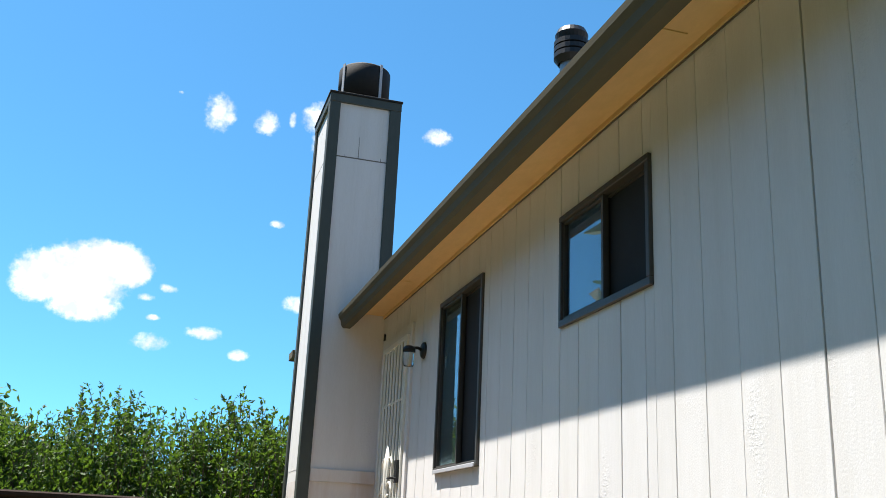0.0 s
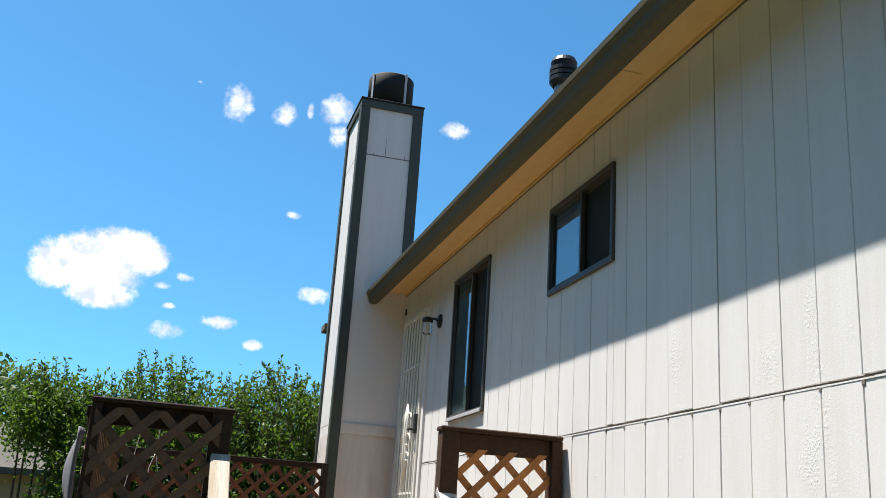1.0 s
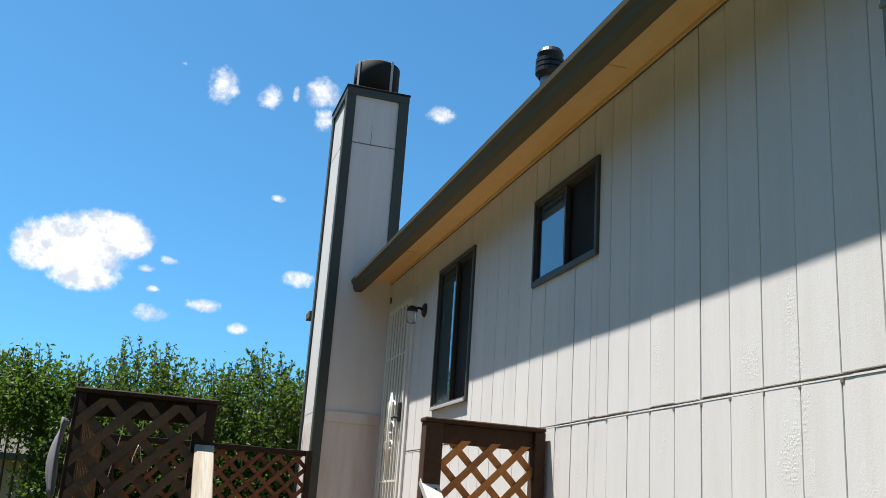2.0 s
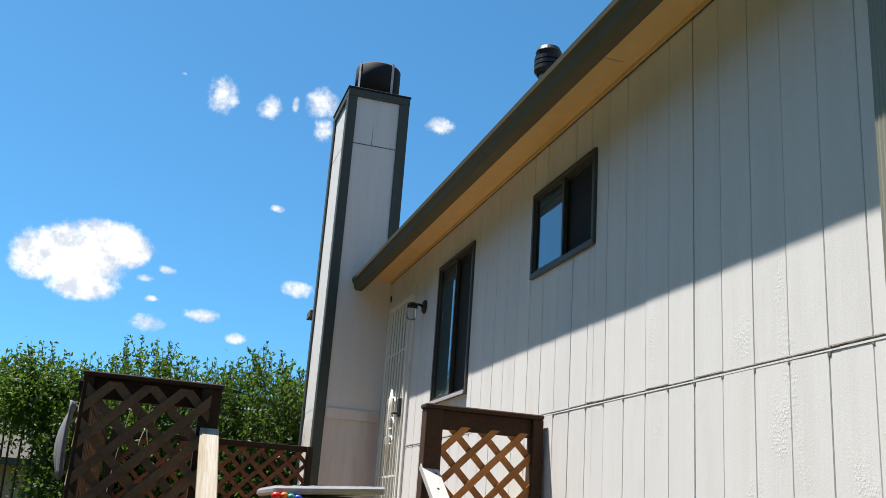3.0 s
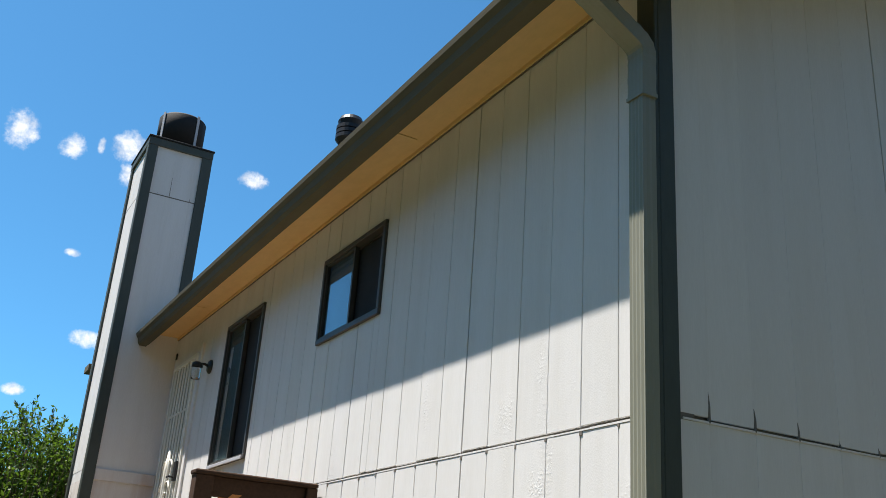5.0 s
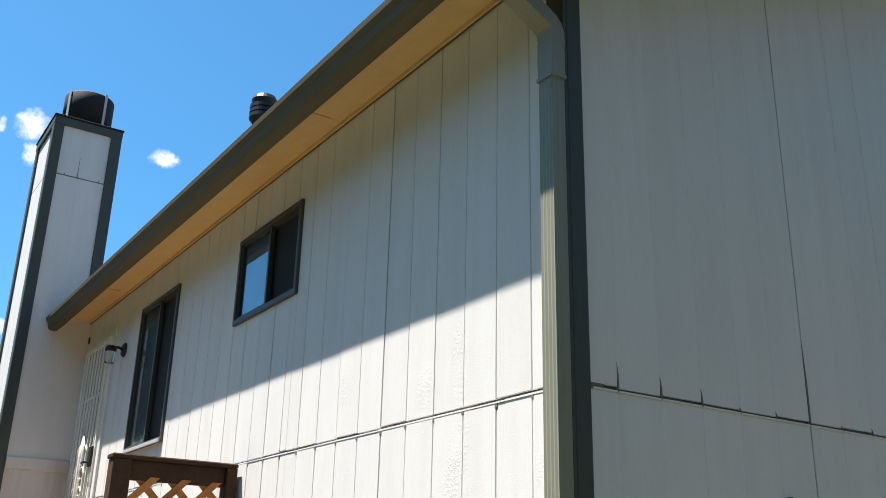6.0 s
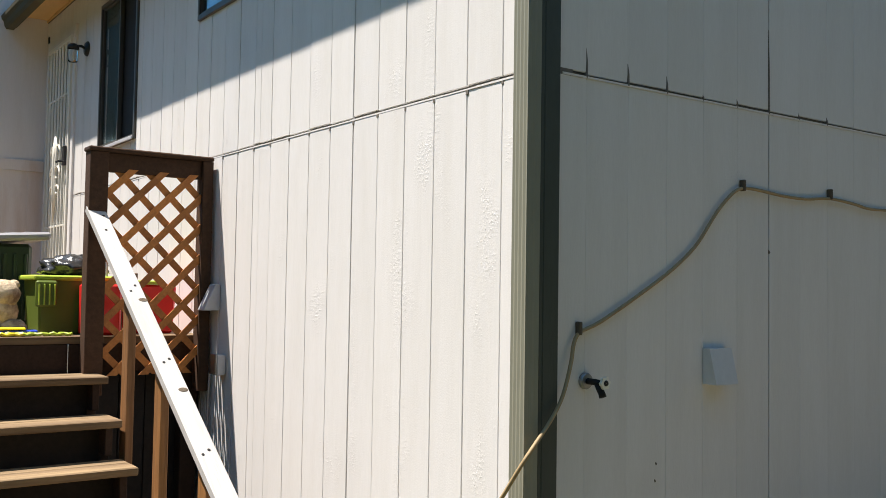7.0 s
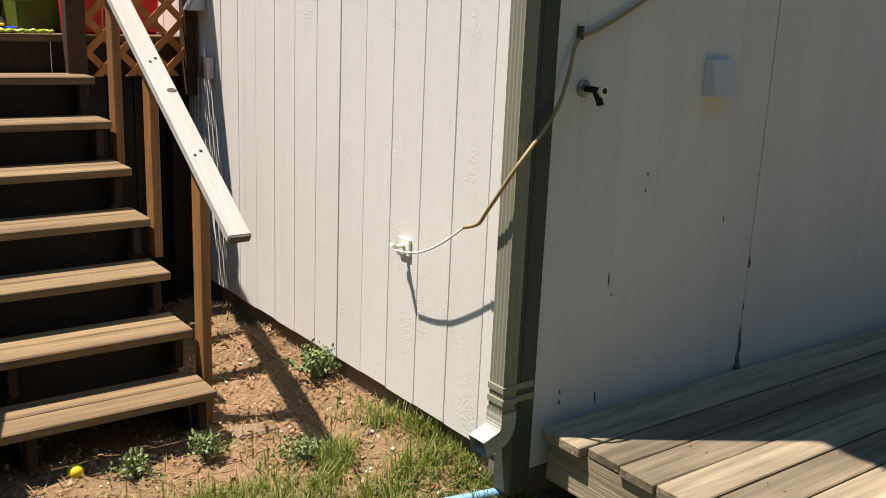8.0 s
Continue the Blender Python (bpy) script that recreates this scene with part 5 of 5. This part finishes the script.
def tree(cx, cy, h, r, count, base=0.0):
    t = thing("tree", "distant broad green tree behind the yard", "tree", group="far trees")
    bm = bmesh.new()
    tube(bm, [(cx, cy, base - 0.2), (cx + 0.1, cy, base + h * 0.4), (cx, cy, base + h * 0.8)], [0.25, 0.18, 0.05], 8)
    for k in range(6):
        a = rng.uniform(0, 2 * math.pi)
        tube(bm, [(cx, cy, base + h * 0.35), (cx + r * 0.7 * math.cos(a), cy + r * 0.7 * math.sin(a), base + h * rng.uniform(0.55, 0.85))], [0.10, 0.03], 6)
    part("trunk", bm, BARK, t)
    pts = []
    for _ in range(int(count / 40)):
        u, v, q = rng.uniform(0, 2 * math.pi), rng.uniform(-0.8, 1), rng.uniform(0.5, 1)
        w = math.sqrt(1 - v * v)
        c = np.array([cx + r * q * w * math.cos(u), cy + r * q * w * math.sin(u), base + h * (0.6 + 0.38 * v * q)])
        pts.append(c + rng.normal(size=(40, 3)) * r * 0.12)
    leaves_mesh("crown", np.concatenate(pts), 0.32, FARLEAF, t, 0.1, 0.7)


for cx, cy, h, r in ((-8.9, 38, 7.6, 2.7), (-6.0, 41, 5.6, 2.4), (-13, 40, 6.2, 3.0), (-2.5, 44, 5.0, 2.5), (-16, 36, 5.5, 3)):
    tree(cx, cy, h, r, 5200)

# neighbour's house, only its roof edge shows beyond the hedge
nb = thing("neighbour_house", "low tan house with grey shingle roof beyond the hedge", "house")
boxpart("wall", surface("tan_stucco", (0.42, 0.31, 0.17), 0.9, 0, 0.08, 1, 20, bump=0.1), nb, -14.0, -4.7, 25.0, 33.0, -0.1, 2.88)
bm = bmesh.new()
vs = [bm.verts.new(p) for p in ((-14.5, 24.5, 2.92), (-4.3, 24.5, 2.92), (-4.3, 33.5, 2.92), (-14.5, 33.5, 2.92), (-14.5, 28.8, 4.35), (-4.3, 28.8, 4.35),
                                (-14.5, 24.5, 2.76), (-4.3, 24.5, 2.76), (-4.3, 33.5, 2.76), (-14.5, 33.5, 2.76))]
for f in ((0, 1, 5, 4), (2, 3, 4, 5), (0, 4, 3, 9, 6), (1, 7, 8, 2, 5), (0, 6, 7, 1), (3, 2, 8, 9), (6, 9, 8, 7)):
    bm.faces.new([vs[k] for k in f])
part("roof", bm, surface("weathered_roof", (0.085, 0.076, 0.062), 0.95, 0, 0.2, 2, 30, bump=0.2), nb, "grey-brown shingle roof")

# unseen house block, added to cut sky light and tint bounce on the gable
back = thing("unseen_sky_blocker", "plain sage green house block, unseen, added to cut sky light on the gable", "house")
boxpart("wall", surface("sage_bounce_tint", (0.10, 0.115, 0.080), 0.9, 0, 0.15, 1, 20, bump=0.1), back, -4.0, 15.0, -14.2, -6.4, -0.1, 6.8)
bm = bmesh.new()
vs = [bm.verts.new(p) for p in ((-4.4, -14.6, 6.8), (15.4, -14.6, 6.8), (15.4, -6.0, 6.8), (-4.4, -6.0, 6.8), (-4.4, -10.3, 8.8), (15.4, -10.3, 8.8))]
for f in ((0, 1, 5, 4), (2, 3, 4, 5), (0, 4, 3), (1, 2, 5), (0, 3, 2, 1)):
    bm.faces.new([vs[k] for k in f])
part("roof", bm, SHINGLE, back, "grey shingle roof")

# woods all round, beyond the yard; the unseen part is raised to block sky light
wood_pts = []
for k in range(230):
    a = 2 * math.pi * k / 230
    rad = (46 if 0.06 * math.pi < a < 0.66 * math.pi else 33) + 3 * math.sin(k * 1.7)
    # 15 m and nearer outside the view, added height to darken the sky fill
    hgt = 15.0 + 2.0 * math.sin(k * 0.9) + rng.uniform(-0.7, 0.7)
    if 0.06 * math.pi < a < 0.66 * math.pi:
        hgt = 3.2 + 0.7 * math.sin(k * 2.3)
    m = 130 if hgt < 8 else 290
    wood_pts.append(np.stack([rad * math.cos(a) + rng.normal(size=m) * 1.1, rad * math.sin(a) + rng.normal(size=m) * 1.1, rng.uniform(0, 1, m) ** 0.8 * hgt], 1))
far = leaves_mesh("woods", np.concatenate(wood_pts), 1.15, FARLEAF, None, 0.1, 0.8)
tagged(far, "far belt of green trees, taller and nearer out of view to block sky light", "trees", "", "stuff")

# ---- yard cover near the house ----
def blades(name, label, place, length, width, material, category, lean=0.5, least=0.1):
    n = len(place)
    ang = rng.uniform(0, 2 * math.pi, n)
    L = length * rng.uniform(0.4, 1.3, n)
    out = np.stack([np.cos(ang), np.sin(ang), np.zeros(n)], 1)
    side = np.stack([-np.sin(ang), np.cos(ang), np.zeros(n)], 1) * (width * rng.uniform(0.6, 1.3, n) / 2)[:, None]
    tilt = rng.uniform(least, 1.0, n)[:, None] * lean
    rise = np.sqrt(np.maximum(0.02, 1 - tilt ** 2))
    up = np.array([0, 0, 1.0])
    m = place + (out * tilt * 0.4 + up * rise * 0.6) * L[:, None]
    t = place + (out * tilt * 1.1 + up * rise * 0.95) * L[:, None]
    v = np.stack([place - side, place + side, m + side * 0.8, m - side * 0.8, t], 1).reshape(-1, 3)
    i = np.arange(n) * 5
    faces = np.stack([i, i + 1, i + 2, i + 3], 1).tolist() + np.stack([i + 3, i + 2, i + 4], 1).tolist()
    ob = loose(name, v.tolist(), faces, material)
    return tagged(ob, label, category, "", "stuff")


def scatter(n, x0, x1, y0, y1, keep):
    p = np.stack([rng.uniform(x0, x1, n), rng.uniform(y0, y1, n), np.full(n, 0.0)], 1)
    mask = np.array([rng.uniform() < keep(x, y) for x, y, _ in p])
    p = p[mask]
    p[:, 2] = [soil_height(x, y) for x, y, _ in p]
    return p


def green(x, y):
    f = noise.noise(Vector((x * 2.1, y * 2.1, 3.0))) * 0.9 + noise.noise(Vector((x * 6, y * 6, 1.0))) * 0.5
    near = 1.0 if y < 0.60 else max(0.0, 1.0 - (y - 0.60) * 2.2)
    if x < -0.62 and y > 0.72:
        near *= 0.12
    return max(0.0, min(1.0, near * (0.46 + 1.6 * f)))


turf = scatter(42000, -2.3, 0.10, -0.9, 1.5, green)
blades("grass", "patchy green lawn grass on dry soil", turf, 0.072, 0.0060, GRASS, "grass", 0.8)
tufts = []
for _ in range(26):
    x, y = rng.uniform(-1.0, 0.02), rng.uniform(0.12, 0.72)
    m = int(rng.uniform(40, 90))
    tufts.append(np.stack([x + rng.normal(size=m) * 0.035, y + rng.normal(size=m) * 0.035, np.full(m, soil_height(x, y))], 1))
blades("long_grass", "longer bent grass tufts near the downspout", np.concatenate(tufts), 0.125, 0.006, GRASS, "grass", 1.0)
dry = scatter(19000, -1.7, 0.02, -0.3, 2.9, lambda x, y: 0.35 + 0.6 * noise.noise(Vector((x * 4, y * 4, 8.0))))
dry[:, 2] += 0.006
blades("straw", "scattered dry straw and dead grass", dry, 0.085, 0.0045, STRAW, "straw", 1.0, 0.93)
# lawn out of view, split in two colours to shape bounce on each wall
wide = scatter(26000, -9, 7, -9, 24, lambda x, y: 0.0 if (-2.6 < x < 7 and -0.2 < y < 10) or (-2.3 < x < 0.1 and -0.9 < y < 1.5) else 1.0)
blades("lawn", "unseen rough lawn, kept dull to limit bounce on the long wall", wide[wide[:, 1] > -0.6], 0.11, 0.02, LAWN, "grass", 0.8)
blades("lawn", "unseen green lawn, added to tint bounce on the gable", wide[wide[:, 1] <= -0.6], 0.11, 0.022, GRASS, "grass", 0.8)


def weed(label, x, y, r, n, h):
    w = thing("weed", label, "weed", group="weeds by the wall")
    pts, st, z = [], bmesh.new(), soil_height(x, y)
    for _ in range(16):
        a, d = rng.uniform(0, 2 * math.pi), rng.uniform(0.2, 1.0)
        q = Vector((x + r * d * math.cos(a), y + r * d * math.sin(a), z + h * (1.1 - 0.6 * d)))
        tube(st, [(x, y, z), ((x + q.x) / 2, (y + q.y) / 2, z + (q.z - z) * 0.8), q], [0.003, 0.002, 0.001], 4)
        t = np.linspace(0.3, 1, n // 16)[:, None]
        pts.append(np.array([x, y, z + 0.02]) + t * (np.array(q) - np.array([x, y, z + 0.02])) + rng.normal(size=(n // 16, 3)) * 0.014)
    part("stalk", st, GRASS, w)
    leaves_mesh("foliage", np.concatenate(pts), 0.024, WEED, w, 0.5, 0.6)


WEED = surface("grey_green_weed", (0.15, 0.20, 0.075), 0.6, 0, 0.2, 6, 30, bump=0, other=(0.20, 0.25, 0.09))
weed("low grey-green weed against the siding", -0.10, 1.26, 0.17, 560, 0.17)
weed("small green weed beside the stairs", -0.72, 0.98, 0.11, 340, 0.10)
weed("small green weed beside the lowest step", -1.00, 0.98, 0.12, 300, 0.07)
weed("small green weed in the lawn", -0.42, 0.75, 0.13, 360, 0.10)

chips = scatter(5200, -1.7, 0.02, -0.4, 2.9, lambda x, y: 0.45 + 0.6 * noise.noise(Vector((x * 3, y * 3, 5.0))))
chips[:, 2] += 0.004
litter = leaves_mesh("litter", chips, 0.030, surface("leaf_litter", (0.26, 0.135, 0.065), 0.9, 0, 0.4, 30, 90, bump=0, other=(0.55, 0.46, 0.36), other_amount=0.8), None, 0.15, 0.7)
tagged(litter, "dead leaves and bark chips on the soil", "litter", "", "stuff")
pebbles = bmesh.new()
for _ in range(150):
    x, y, s = rng.uniform(-1.6, 0.0), rng.uniform(-0.2, 2.7), rng.uniform(0.004, 0.016)
    m = Matrix.Translation((x, y, soil_height(x, y) + s * 0.4)) @ Matrix.Rotation(rng.uniform(0, 3), 4, "Z") @ Matrix.Diagonal((s, s * 0.7, s * 0.5, 1))
    bmesh.ops.create_icosphere(pebbles, subdivisions=1, radius=1, matrix=m)
tagged(one("pebbles", pebbles, surface("pale_pebble", (0.48, 0.42, 0.36), 0.9, 0, 0.3, 20, 60, bump=0.2), "scattered pale pebbles and wood chips", "pebbles", "stuff"))
ball = bmesh.new()
bmesh.ops.create_icosphere(ball, subdivisions=3, radius=0.030, matrix=Matrix.Translation((-1.185, 1.075, 0.030)))
one("ball", ball, YELLOW, "small yellow plastic ball on the soil under the stairs", "ball", smooth=True)
bm = bmesh.new()
tube(bm, [(-0.34, 0.200, 0.040), (-0.17, 0.130, 0.055), (-0.03, 0.070, 0.075), (0.06, 0.030, 0.090)], 0.018, 12)
one("blue_pole", bm, surface("pale_blue_pole", (0.16, 0.36, 0.55), 0.4, 0, 0.06, 6, 40, bump=0.05), "pale blue plastic pole lying in the grass", "pole", smooth=True)
bm = bmesh.new()
cuboid(bm, -0.55, -0.38, 1.04, 1.14, -0.03, 0.026)
one("paving_block", bm, CONCRETE, "grey concrete block beside the stair foot", "block", bevel=0.01)
